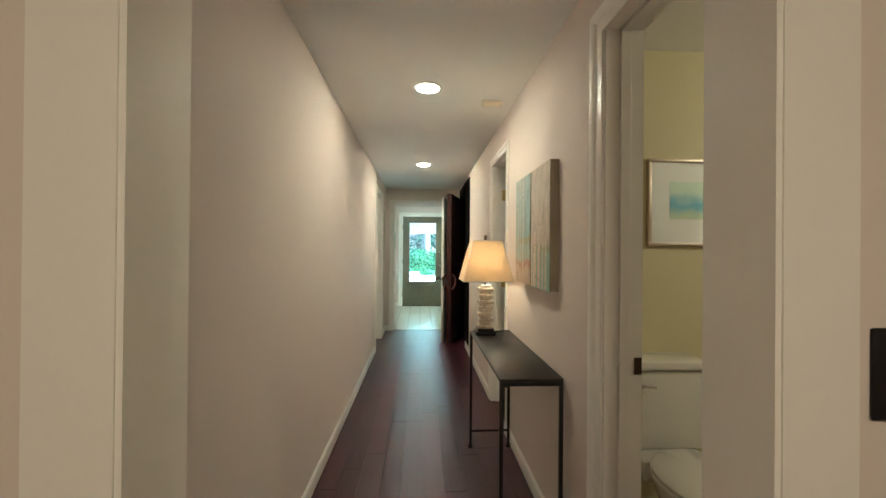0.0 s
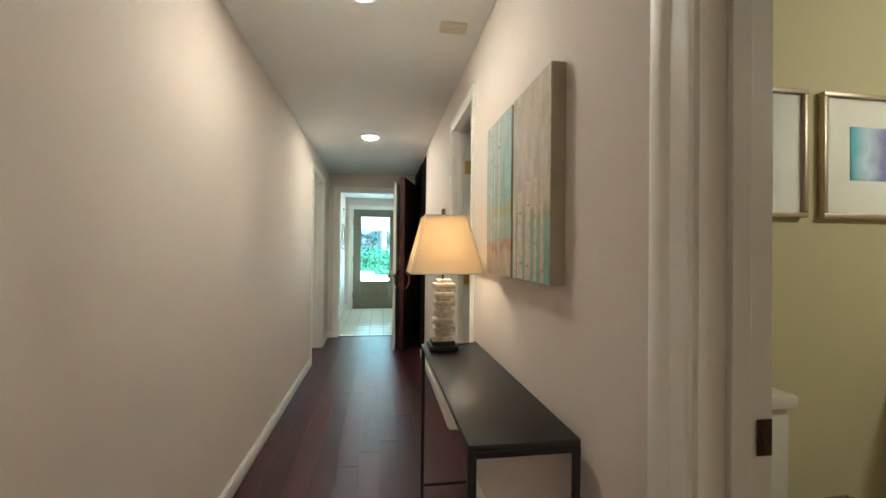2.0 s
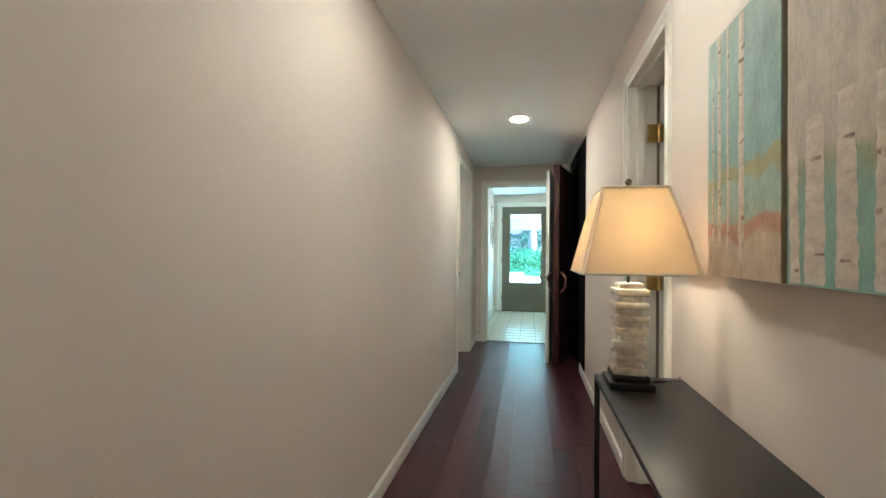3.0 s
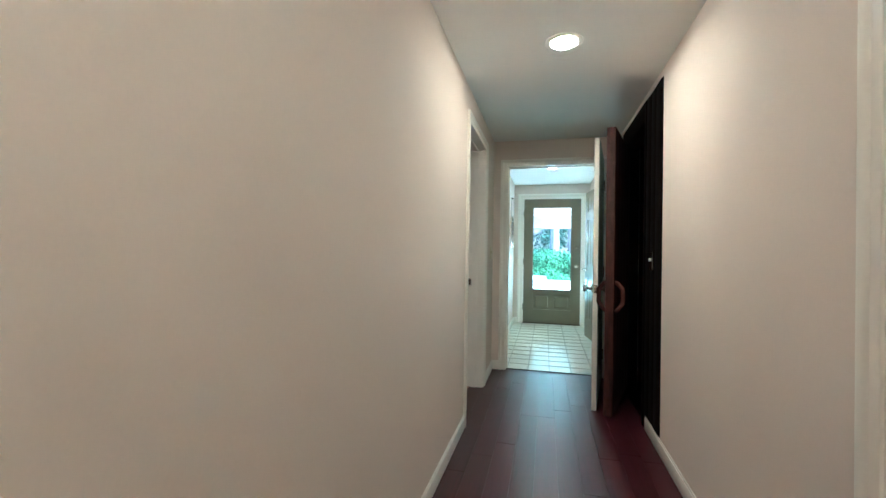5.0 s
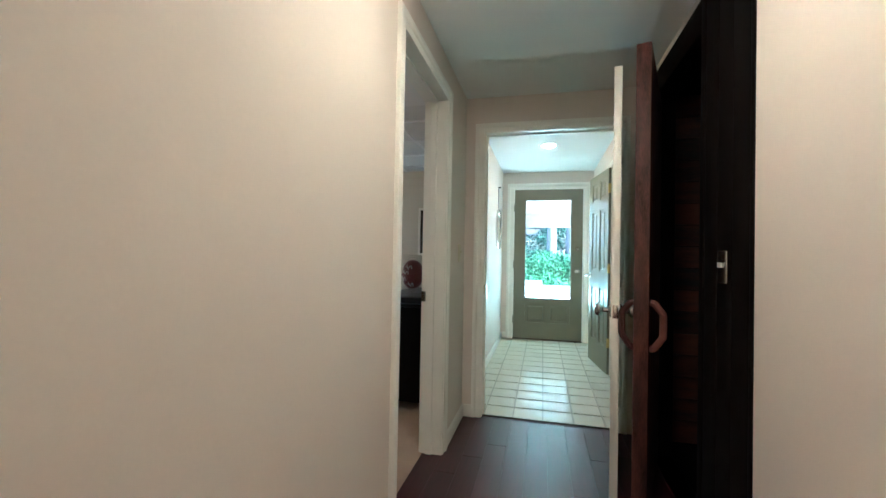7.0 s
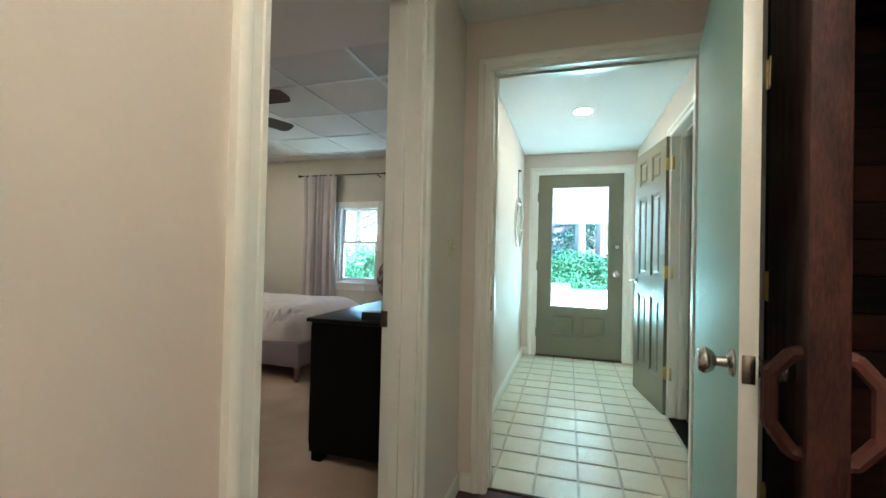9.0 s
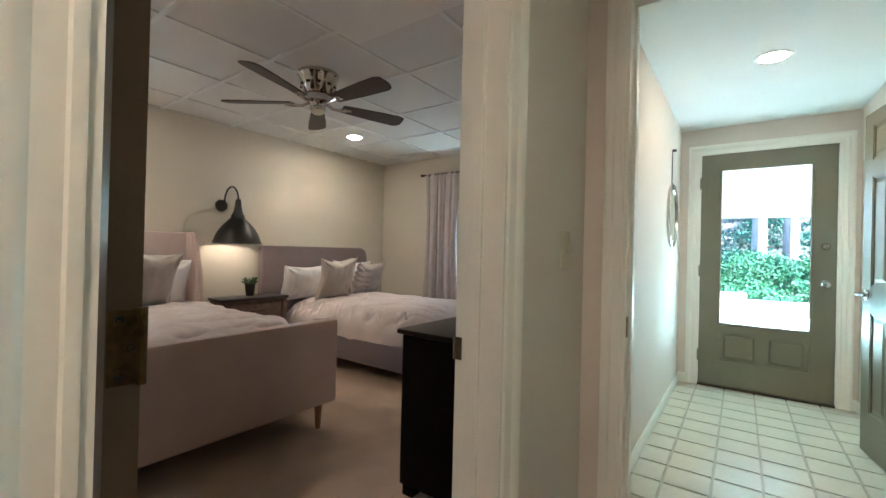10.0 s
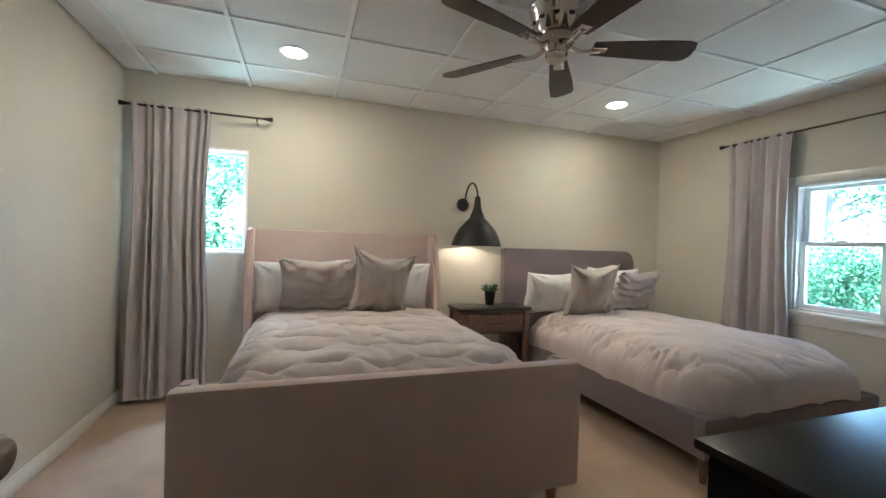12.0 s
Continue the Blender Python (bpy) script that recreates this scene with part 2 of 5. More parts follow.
def casing(name, plane, face, axis, a, b, top, width=0.06, thick=0.016, skip=(), mat=None, plain=False):
    """Moulded trim round an opening from a to b on a wall face; face: +1 or -1, the way it looks; axis: the way the wall runs."""
    w = width
    shape = [(0, 0), (0, 0.55), (0.12, 0.6), (0.16, 0.45), (1.0, 0.6), (1.0, 0)] if plain else [(0, 0), (0, 0.5), (0.05, 0.58), (0.16, 0.58), (0.2, 0.44), (0.5, 0.5), (0.58, 0.8), (0.68, 1.0), (0.8, 1.05), (0.95, 1.0), (1.0, 0.85), (1.0, 0)]
    stations = [(a, -1, 0.001, 0), (a, -1, top, 1), (b, 1, top, 1), (b, 1, 0.001, 0)]
    if "a" in skip:
        stations = [(a, 0, top, 1)] + stations[2:]
    rows = []
    for at, out, z, up in stations:
        row = []
        for u, h in shape:
            s, d = at + out * u * w, plane + face * h * thick
            row.append((d, s, z + up * u * w) if axis == "y" else (s, d, z + up * u * w))
        rows.append(row)
    bm = sheet(rows)
    return setting(name, bm, mat or TRIM, "cream painted flat trim round the opening" if plain else "cream painted moulded door trim", "trim")


def jamb(name, x0, x1, y0, y1, top, axis, thick=0.012, stop_at=None, mat=None):
    """The lining of an opening through a wall, with the door stop."""
    bm = bmesh.new()
    e = 0.0015
    if axis == "y":
        cube(bm, x0 - e, x1 + e, y0, y0 + thick, 0.001, top)
        cube(bm, x0 - e, x1 + e, y1 - thick, y1, 0.001, top)
        cube(bm, x0 - e, x1 + e, y0, y1, top - thick, top)
        if stop_at is not None:
            for p, q in ((y0 + thick, y0 + thick + 0.011), (y1 - thick - 0.011, y1 - thick)):
                cube(bm, stop_at, stop_at + 0.035, p, q, 0.001, top - thick, 0.002)
            cube(bm, stop_at, stop_at + 0.035, y0 + thick, y1 - thick, top - thick - 0.011, top - thick, 0.002)
    else:
        cube(bm, x0, x0 + thick, y0 - e, y1 + e, 0.001, top)
        cube(bm, x1 - thick, x1, y0 - e, y1 + e, 0.001, top)
        cube(bm, x0, x1, y0 - e, y1 + e, top - thick, top)
        if stop_at is not None:
            for p, q in ((x0 + thick, x0 + thick + 0.011), (x1 - thick - 0.011, x1 - thick)):
                cube(bm, p, q, stop_at, stop_at + 0.035, 0.001, top - thick, 0.002)
            cube(bm, x0 + thick, x1 - thick, stop_at, stop_at + 0.035, top - thick - 0.011, top - thick, 0.002)
    return setting(name, bm, mat or TRIM, "cream painted door lining with its stop", "trim", smooth=False)


def baseboard(x0, x1, y0, y1, height=0.09):
    bm = cube(bmesh.new(), x0, x1, y0, y1, 0.001, height - 0.012, 0.0015)
    dx, dy = (0.004, 0) if x1 - x0 < y1 - y0 else (0, 0.004)
    cube(bm, x0 + dx, x1 - dx, y0 + dy, y1 - dy, height - 0.014, height, 0.003)
    return setting("baseboard", bm, TRIM, "cream painted wooden baseboard", "baseboard")


# ---- structure ----
L, R, D = -0.435, 0.735, 6.835
wall("wall_start", -1.7, 2.95, 0.72, 0.85, 2.45, [(-0.22, 0.575, 0, 2.08)])
wall("wall_start_south", -1.7, 2.35, -1.72, -1.6, 2.45)
wall("wall_start_west", -1.82, -1.7, -1.72, 0.85, 2.45)
wall("wall_start_east", 2.35, 2.47, -1.72, 0.72, 2.45)
wall("wall_hall_west", -0.56, L, 0.85, D, 2.45, [(5.46, 6.235, 0, 2.03)])
wall("wall_hall_east", R, 0.86, 0.85, D, 2.45, [(0.875, 1.575, 0, 2.02), (3.14, 3.73, 0, 2.0), (5.375, 6.62, 0, 2.2)])
wall("wall_hall_end", -0.56, 0.86, D, 6.96, 2.45, [(-0.305, 0.59, 0, 2.012)])
wall("wall_entry_west", -0.56, -0.445, 6.96, 9.73, 2.45)
wall("wall_entry_east", 0.752, 0.87, 6.96, 9.73, 2.45, [(7.5, 8.2, 0, 2.02)])
wall("wall_entry_north", -0.56, 0.87, 9.73, 9.87, 2.45, [(-0.295, 0.635, 0, 2.062)])
wall("wall_bedroom_west", -4.2, -4.075, 4.69, 9.73, 2.45, [(5.0, 5.606, 1.047, 1.836)], BED_WALL)
wall("wall_bedroom_south", -4.075, -0.56, 4.69, 4.81, 2.45, (), BED_WALL)
wall("wall_bedroom_north", -4.075, -0.56, 9.59, 9.73, 2.45, [(-2.77, -2.215, 0.745, 1.70)], BED_WALL)
wall("wall_bathroom_north", 0.86, 2.95, 2.18, 2.28, 2.45, (), BATH_WALL, "yellow-green painted bathroom wall")
wall("wall_bathroom_east", 2.95, 3.05, 0.72, 2.28, 2.45, (), BATH_WALL, "yellow-green painted bathroom wall")
wall("wall_closet_north", 0.86, 2.3, 4.5, 4.6, 2.45)
wall("wall_closet_east", 2.3, 2.4, 2.28, 4.6, 2.45)
wall("wall_utility_north", 0.87, 2.4, 8.95, 9.05, 2.45)
wall("wall_utility_south", 0.87, 2.4, 6.98, 7.08, 2.45)
wall("wall_utility_east", 2.4, 2.5, 6.98, 9.05, 2.45)
def holed(bm, x0, x1, y0, y1, z0, z1, half=0.066):
    """A slab with a square hole above each recessed lamp that lies in it."""
    for room, x, y, z, watts in sorted(CANS, key=lambda row: row[2]):
        if x0 < x < x1 and y0 < y < y1:
            cube(bm, x0, x1, y0, y - half, z0, z1)
            cube(bm, x0, x - half, y - half, y + half, z0, z1)
            cube(bm, x + half, x1, y - half, y + half, z0, z1)
            y0 = y + half
    return cube(bm, x0, x1, y0, y1, z0, z1)


setting("ceiling_hall", holed(bmesh.new(), -1.7, 2.35, -1.6, 6.9, HALL_Z, HALL_Z + 0.1), CEIL, "smooth off-white painted hall ceiling", "ceiling", False)
setting("ceiling_entry", holed(bmesh.new(), -0.5, 0.8, 6.9, 9.8, ENTRY_Z, ENTRY_Z + 0.1), CEIL, "smooth off-white painted entry ceiling", "ceiling", False)
setting("ceiling_utility", block(0.8, 2.45, 6.9, 9.0, 2.3, 2.4), CEIL, "plain off-white ceiling of the utility room", "ceiling", False)
setting("floor_entry", block(-0.5, 0.9, 6.885, 9.86, -0.1, -0.004), GROUT, "tan grout bed of the tiled entry floor", "floor", False)
setting("floor_utility", block(0.9, 2.45, 6.98, 9.0, -0.1, 0.0), BATH_FLOOR, "beige floor of the utility room", "floor", False)
setting("floor_bathroom", block(0.86, 2.95, 0.85, 2.18, -0.1, 0.002), BATH_FLOOR, "beige tiled bathroom floor", "floor", False)
setting("floor_closet", block(0.86, 2.3, 2.28, 4.5, -0.1, 0.0), CARPET, "beige closet carpet", "floor", False)
floor_bedroom = setting("floor_bedroom", block(-4.075, -0.545, 4.81, 9.59, -0.1, 0.003), CARPET, "mottled beige cut-pile bedroom carpet", "floor", False)
# slab added out of view above the ceilings to stop sky leaks
setting("roof_slab", block(-4.4, 3.2, -1.9, 9.95, 2.44, 2.56), CEIL, "unseen flat slab over the rooms, added to keep sky light out", "roof", False)

# bedroom's suspended ceiling: panels in a grid of bars
bm = bmesh.new()
gx = [-3.646 + 0.61 * k for k in range(-1, 6)]
gy = [5.606 + 0.61 * k for k in range(-2, 8)]
for x in gx:
    cube(bm, x - 0.012, x + 0.012, 4.8, 9.6, BED_Z - 0.003, BED_Z + 0.02)
for y in gy:
    cube(bm, -4.08, -0.55, y - 0.012, y + 0.012, BED_Z - 0.0035, BED_Z + 0.0195)
bars = len(bm.faces)
for i, x in enumerate(gx):
    for j, y in enumerate(gy):
        a0, a1, b0, b1 = max(x, -4.08) + 0.0125, min(x + 0.61, -0.555) - 0.018, max(y, 4.8) + 0.018, min(y + 0.61, 9.6) - 0.0125
        if a1 - a0 > 0.03 and b1 - b0 > 0.03:
            holed(bm, a0, a1, b0, b1, BED_Z + 0.005 + 0.004 * random.random(), BED_Z + 0.03)
PANEL = material("ceiling_panel", (0.80, 0.795, 0.765), 0.9, vary=0.05, scale=1.0, fine=220, bump=0.5, depth=0.002)
bm.faces.ensure_lookup_table()
for f in bm.faces[:bars]:
    f.material_index = 1
setting("ceiling_bedroom", bm, [PANEL, VINYL], "suspended ceiling of white square panels in a grid", "ceiling", False)
bm = block(0.84, 2.97, 0.83, 2.2, 2.312, 2.4)
for x in (1.15, 1.76, 2.37):
    cube(bm, x - 0.012, x + 0.012, 0.85, 2.18, 2.298, 2.312)
for y in (1.19, 1.8):
    cube(bm, 0.86, 2.95, y - 0.012, y + 0.012, 2.2985, 2.3125)
FISSURED = material("fissured_ceiling_panel", (0.66, 0.62, 0.5), 0.9, vary=0.25, scale=14, fine=40, bump=0.9, depth=0.006)
setting("ceiling_bathroom", bm, FISSURED, "textured suspended bathroom ceiling panels", "ceiling", False)
setting("ceiling_closet", block(0.84, 2.35, 2.26, 4.55, 2.3, 2.4), CEIL, "plain closet ceiling", "ceiling", False)

# trim, linings and baseboards
casing("trim_start", 0.72, -1, "x", -0.22, 0.575, 2.08, 0.1, 0.008, plain=True)
jamb("trim_start_lining", -0.22, 0.575, 0.72, 0.85, 2.08, "x", 0.008)
casing("trim_bathroom_door", R, -1, "y", 0.875, 1.575, 2.008, 0.085, 0.02, skip=("a",))
jamb("trim_bathroom_lining", R, 0.86, 0.875, 1.575, 2.02, "y", stop_at=0.78)
casing("trim_closet_door", R, -1, "y", 3.14, 3.73, 1.99, 0.06)
jamb("trim_closet_lining", R, 0.86, 3.14, 3.73, 2.0, "y", stop_at=0.77)
casing("trim_bedroom_door", L, 1, "y", 5.46, 6.235, 2.02, 0.07, 0.018)
casing("trim_bedroom_door_inside", -0.56, -1, "y", 5.46, 6.235, 2.02, 0.07, 0.018)
jamb("trim_bedroom_lining", -0.56, L, 5.46, 6.235, 2.03, "y", stop_at=-0.525)
casing("trim_hall_end", D, -1, "x", -0.305, 0.59, 2.005, 0.062)
casing("trim_hall_end_north", 6.96, 1, "x", -0.305, 0.59, 2.005, 0.062)
jamb("trim_hall_end_lining", -0.305, 0.59, D, 6.96, 2.012, "x", stop_at=6.885)
casing("trim_entry_door", 9.73, -1, "x", -0.295, 0.635, 2.05, 0.085, 0.018)
jamb("trim_entry_lining", -0.295, 0.635, 9.73, 9.87, 2.062, "x", stop_at=9.815)
casing("trim_utility_door", 0.752, -1, "y", 7.5, 8.2, 2.01, 0.06)
jamb("trim_utility_lining", 0.752, 0.87, 7.5, 8.2, 2.02, "y", stop_at=0.81)
B = 0.014
baseboard(L, L + B, 0.85, 5.385)
baseboard(L, L + B, 6.305, D)
baseboard(L + B, -0.367, D - B, D)
baseboard(R - B, R, 1.66, 3.08)
baseboard(R - B, R, 3.79, 5.70)
baseboard(-0.445, -0.445 + B, 6.96, 9.73)
baseboard(-0.445 + B, -0.38, 9.73 - B, 9.73)
baseboard(0.72, 0.752, 9.73 - B, 9.73)
baseboard(0.752 - B, 0.752, 8.26, 9.73 - B)
baseboard(0.752 - B, 0.752, 6.96, 7.44)
baseboard(-4.075, -0.56, 4.81, 4.81 + B)
baseboard(-4.075, -4.075 + B, 4.81 + B, 9.59)
baseboard(-4.075 + B, -0.56, 9.59 - B, 9.59)
baseboard(-0.56 - B, -0.56, 6.305, 9.59 - B)
setting("threshold", block(-0.31, 0.6, 6.872, 6.892, -0.004, 0.006, 0.003), BRONZE, "thin dark strip between laminate and tile", "threshold")
setting("sill_plate", block(0.757, 0.865, 7.515, 8.185, -0.02, 0.004), CHARRED, "dark wooden threshold of the utility door", "threshold")


# ---- doors and windows ----
def knob(parent, x, y, z, side, mat, r=0.028, name="knob", label=""):
    """A round knob with its rose on a door face that looks along side * y."""
    m = Matrix.Translation((x, y, z)) @ Matrix.Rotation(radians(-90 * side), 4, "X")
    bm = lathe(bmesh.new(), [(0.031, 0.0), (0.032, 0.004), (0.026, 0.010), (0.013, 0.014), (0.011, 0.034), (r * 0.75, 0.040), (r, 0.052), (r, 0.060), (r * 0.8, 0.070), (0.008, 0.074)], m)
    return part(name, bm, mat, parent, label)


def panel_door(name, m, w, h, rows, mat, label, thick=0.035, kind="structure"):
    """A stile-and-rail door, hinged at x = 0, with sunk and fielded panels; rows: (bottom, top) of each pair of panels."""
    door = thing(name, m, label, "door", kind=kind)
    stile = 0.105
    cols = [(stile, w / 2 - 0.05), (w / 2 + 0.05, w - stile)]
    bm = bmesh.new()
    t = thick / 2
    for a, b in ((0, stile), (w / 2 - 0.05, w / 2 + 0.05), (w - stile, w)):
        cube(bm, a, b, -t, t, 0, h)
    z = 0
    for lo, hi in list(rows) + [(h, h)]:
        for a, b in cols:
            cube(bm, a, b, -t, t, z, lo)
        z = hi
    part("slab", bm, mat, door, smooth=False)
    for lo, hi in rows:
        for a, b in cols:
            bm = cube(bmesh.new(), a, b, -t * 0.45, t * 0.45, lo, hi)
            inner = 0.028
            for s in (-1, 1):
                y0, y1 = s * t * 0.45, s * t * 0.85
                ring = [bm.verts.new(p) for p in ((a + inner, y0, lo + inner), (b - inner, y0, lo + inner), (b - inner, y0, hi - inner), (a + inner, y0, hi - inner))]
                far = [bm.verts.new(p) for p in ((a + inner + 0.016, y1, lo + inner + 0.016), (b - inner - 0.016, y1, lo + inner + 0.016), (b - inner - 0.016, y1, hi - inner - 0.016), (a + inner + 0.016, y1, hi - inner - 0.016))]
                for k in range(4):
                    bm.faces.new((ring[k], ring[(k + 1) % 4], far[(k + 1) % 4], far[k]))
                bm.faces.new(far)
                # moulding round the sunk field
                for p, q, r, u in ((a, b, lo, lo + 0.011), (a, b, hi - 0.011, hi), (a, a + 0.011, lo, hi), (b - 0.011, b, lo, hi)):
                    cube(bm, p, q, min(y0, s * t * 0.8), max(y0, s * t * 0.8), r, u)
            part("panel", bm, mat, door, smooth=False)
    return door


def hinge(parent, x, y, z, mat, flip=1, label="brass hinge"):
    bm = cube(bmesh.new(), x - 0.002, x + 0.003, y - 0.016, y + 0.016, z - 0.045, z + 0.045, 0.001)
    tube(bm, [(x, y + 0.018 * flip, z - 0.047), (x, y + 0.018 * flip, z + 0.047)], 0.006)
    for dz in (-0.03, 0.0, 0.03):
        lathe(bm, [(0.004, 0), (0.004, 0.0012), (0.002, 0.0016)], Matrix.Translation((x - 0.002, y + (0.006 if dz else -0.006), z + dz)) @ Matrix.Rotation(radians(-90), 4, "Y"), 8)
    return part("hinge", bm, mat, parent, label)


SIX = [(0.24, 0.82), (0.98, 1.62), (1.72, 1.92)]
# bedroom door, swung into the bedroom
door = panel_door("door_1", Matrix.Translation((-0.578, 5.535, 0.012)) @ Matrix.Rotation(radians(174), 4, "Z"), 0.70, 2.0, [(0.22, 0.70), (0.98, 1.88)], TAUPE, "taupe painted panel door standing open into the bedroom")
for z in (0.25, 1.0, 1.78):
    leaf = hinge(door, 0.0, 0.0, z, AGED_BRASS_SHADED, -1, "worn brass hinge, darkened in colour for the shade at the door edge")
    for dz, dy in ((-0.034, 0.005), (0.0, -0.006), (0.034, 0.005)):
        part("screw", lathe(bmesh.new(), [(0.0048, 0), (0.0048, 0.0016), (0.002, 0.0012)], Matrix.Translation((-0.002, dy, z + dz)) @ Matrix.Rotation(radians(-90), 4, "Y"), 10), BLACK_METAL, leaf, "dark screw head")
knob(door, 0.645, -0.0175, 0.90, -1, NICKEL)
knob(door, 0.645, 0.0175, 0.90, 1, NICKEL)
# white door of the hall's end doorway, swung back into the hall
v = Vector((0.428 - 0.575, 5.912 - 6.80))
door = thing("door_2", Matrix.Translation((0.575, 6.80, 0.01)) @ Matrix.Rotation(math.atan2(v.y, v.x), 4, "Z"), "flat cream door standing open, daylight's mint cast in its face colour", "door", kind="structure")
# faces hold the daylight tint in their colour; the edge strip stays plain cream
part("slab", block(0, 0.886, -0.0175, 0.0175, 0, 1.995, 0.002), MINT_LIT_DOOR, door)
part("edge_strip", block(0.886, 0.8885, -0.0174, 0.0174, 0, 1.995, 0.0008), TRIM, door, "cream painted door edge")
knob(door, 0.835, -0.0175, 0.885, -1, NICKEL, 0.03)
knob(door, 0.835, 0.0175, 0.885, 1, NICKEL, 0.03)
part("latch_plate", block(0.8885, 0.8915, -0.012, 0.012, 0.855, 0.915, 0.0005), NICKEL, door)
for z in (0.22, 0.98, 1.78):
    hinge(door, 0.0, 0.0, z, BRONZE, 1, "dark bronze hinge")
# six-panel door of the utility room, swung into the entry
v = Vector((0.645 - 0.745, 8.86 - 8.205))
door = panel_door("door_3", Matrix.Translation((0.738, 8.205, 0.012)) @ Matrix.Rotation(math.atan2(v.y, v.x), 4, "Z"), 0.68, 2.0, SIX, OLIVE, "olive-grey six-panel door standing open into the entry")
for z in (0.30, 1.02, 1.80):
    bm = block(-0.035, 0.012, -0.022, -0.0165, z - 0.045, z + 0.045, 0.001)
    cube(bm, -0.05, -0.002, -0.022, -0.016, z - 0.045, z + 0.045, 0.001)
    tube(bm, [(0.0, -0.024, z - 0.048), (0.0, -0.024, z + 0.048)], 0.007)
    cube(bm, -0.005, -0.001, -0.052, 0.022, z - 0.045, z + 0.045, 0.001)
    part("hinge", bm, BRASS, door, "large brass hinge")
bm = lathe(bmesh.new(), [(0.028, 0), (0.029, 0.005), (0.012, 0.012), (0.010, 0.05)], Matrix.Translation((0.62, 0.0175, 0.93)) @ Matrix.Rotation(radians(-90), 4, "X"))
tube(bm, [(0.62, 0.066, 0.93), (0.57, 0.07, 0.93), (0.51, 0.066, 0.928)], [0.010, 0.009, 0.007])
part("lever_handle", bm, NICKEL, door)
# closet door in the hall, swung into the closet
door = thing("door_4", Matrix.Translation((0.868, 3.712, 0.012)) @ Matrix.Rotation(radians(2), 4, "Z"), "cream painted door standing open into the closet", "door", kind="structure")
part("slab", block(0, 0.56, -0.0175, 0.0175, 0, 1.97, 0.002), CREAM_DOOR, door)
part("edge_strip", block(-0.003, 0.0, -0.017, 0.017, 0, 1.97), TAUPE, door, "taupe painted door edge")
for z in (0.25, 1.0, 1.73):
    bm = block(-0.06, 0.0, -0.0225, -0.0185, z - 0.045, z + 0.045, 0.001)
    cube(bm, -0.002, 0.035, -0.0225, -0.0185, z - 0.045, z + 0.045, 0.001)
    tube(bm, [(-0.002, -0.026, z - 0.048), (-0.002, -0.026, z + 0.048)], 0.007)
    part("hinge", bm, BRASS, door, "polished brass hinge")
# strike plates on the door linings
for x, y, face in ((0.855, 1.5615, -1), (-0.545, 6.2215, -1)):
    bm = block(x - 0.022, x + 0.004, y - 0.002, y, 0.867, 0.923, 0.0006)
    cube(bm, x - 0.015, x - 0.003, y - 0.0035, y - 0.0018, 0.885, 0.906)
    setting("strike_plate", bm, BRONZE if x > 0 else NICKEL, "small metal strike plate on the door lining", "strike plate")
setting("strike_plate", block(-0.2935, -0.291, 6.85, 6.88, 0.86, 0.93, 0.0006), NICKEL, "small metal strike plate on the door lining", "strike plate")

# glazed exterior door
door = thing("door_5", (-0.28, 9.755, 0.02), "olive-grey exterior door with one large glass pane", "door", kind="structure")
gx0, gx1, gz0, gz1 = -0.125 + 0.28, 0.468 + 0.28, 0.548, 1.882
bm = bmesh.new()
for a in ((0, gx0, 0, 2.03), (gx1, 0.9, 0, 2.03), (gx0, gx1, gz1, 2.03), (gx0, gx1, 0, 0.215), (gx0, gx1, 0.47, gz0), (0.43, 0.47, 0.215, 0.47)):
    cube(bm, a[0], a[1], -0.022, 0.022, a[2], a[3])
part("slab", bm, OLIVE, door, smooth=False)
bm = bmesh.new()
for a in ((gx0 - 0.018, gx1 + 0.018, gz0 - 0.018, gz0), (gx0 - 0.018, gx1 + 0.018, gz1, gz1 + 0.018), (gx0 - 0.018, gx0, gz0, gz1), (gx1, gx1 + 0.018, gz0, gz1)):
    cube(bm, a[0], a[1], -0.03, 0.03, a[2], a[3], 0.004)
part("glazing_bead", bm, OLIVE, door)
for a, b in ((gx0, 0.43), (0.47, gx1)):
    bm = block(a, b, -0.006, 0.006, 0.215, 0.47)
    cube(bm, a + 0.03, b - 0.03, -0.022, 0.022, 0.245, 0.44, 0.015)
    part("panel", bm, OLIVE, door, smooth=False)
pane = part("pane", block(gx0, gx1, -0.003, 0.003, gz0, gz1), GLASS, door, smooth=False)
pane.visible_shadow = False
knob(door, 0.835, -0.022, 0.93, -1, NICKEL)
bm = lathe(bmesh.new(), [(0.028, 0), (0.028, 0.008), (0.02, 0.02), (0.016, 0.024)], Matrix.Translation((0.835, -0.022, 1.225)) @ Matrix.Rotation(radians(90), 4, "X"))
part("deadbolt", bm, NICKEL, door)
for z in (0.25, 1.0, 1.78):
    bm = tube(bmesh.new(), [(-0.004, -0.028, z - 0.05), (-0.004, -0.028, z + 0.05)], 0.007)
    cube(bm, -0.012, 0.0, -0.026, -0.022, z - 0.05, z + 0.05)
    part("hinge", bm, OLIVE, door)
setting("threshold", block(-0.285, 0.625, 9.715, 9.87, -0.02, 0.018, 0.004), BRONZE, "dark bronze metal door threshold", "threshold")

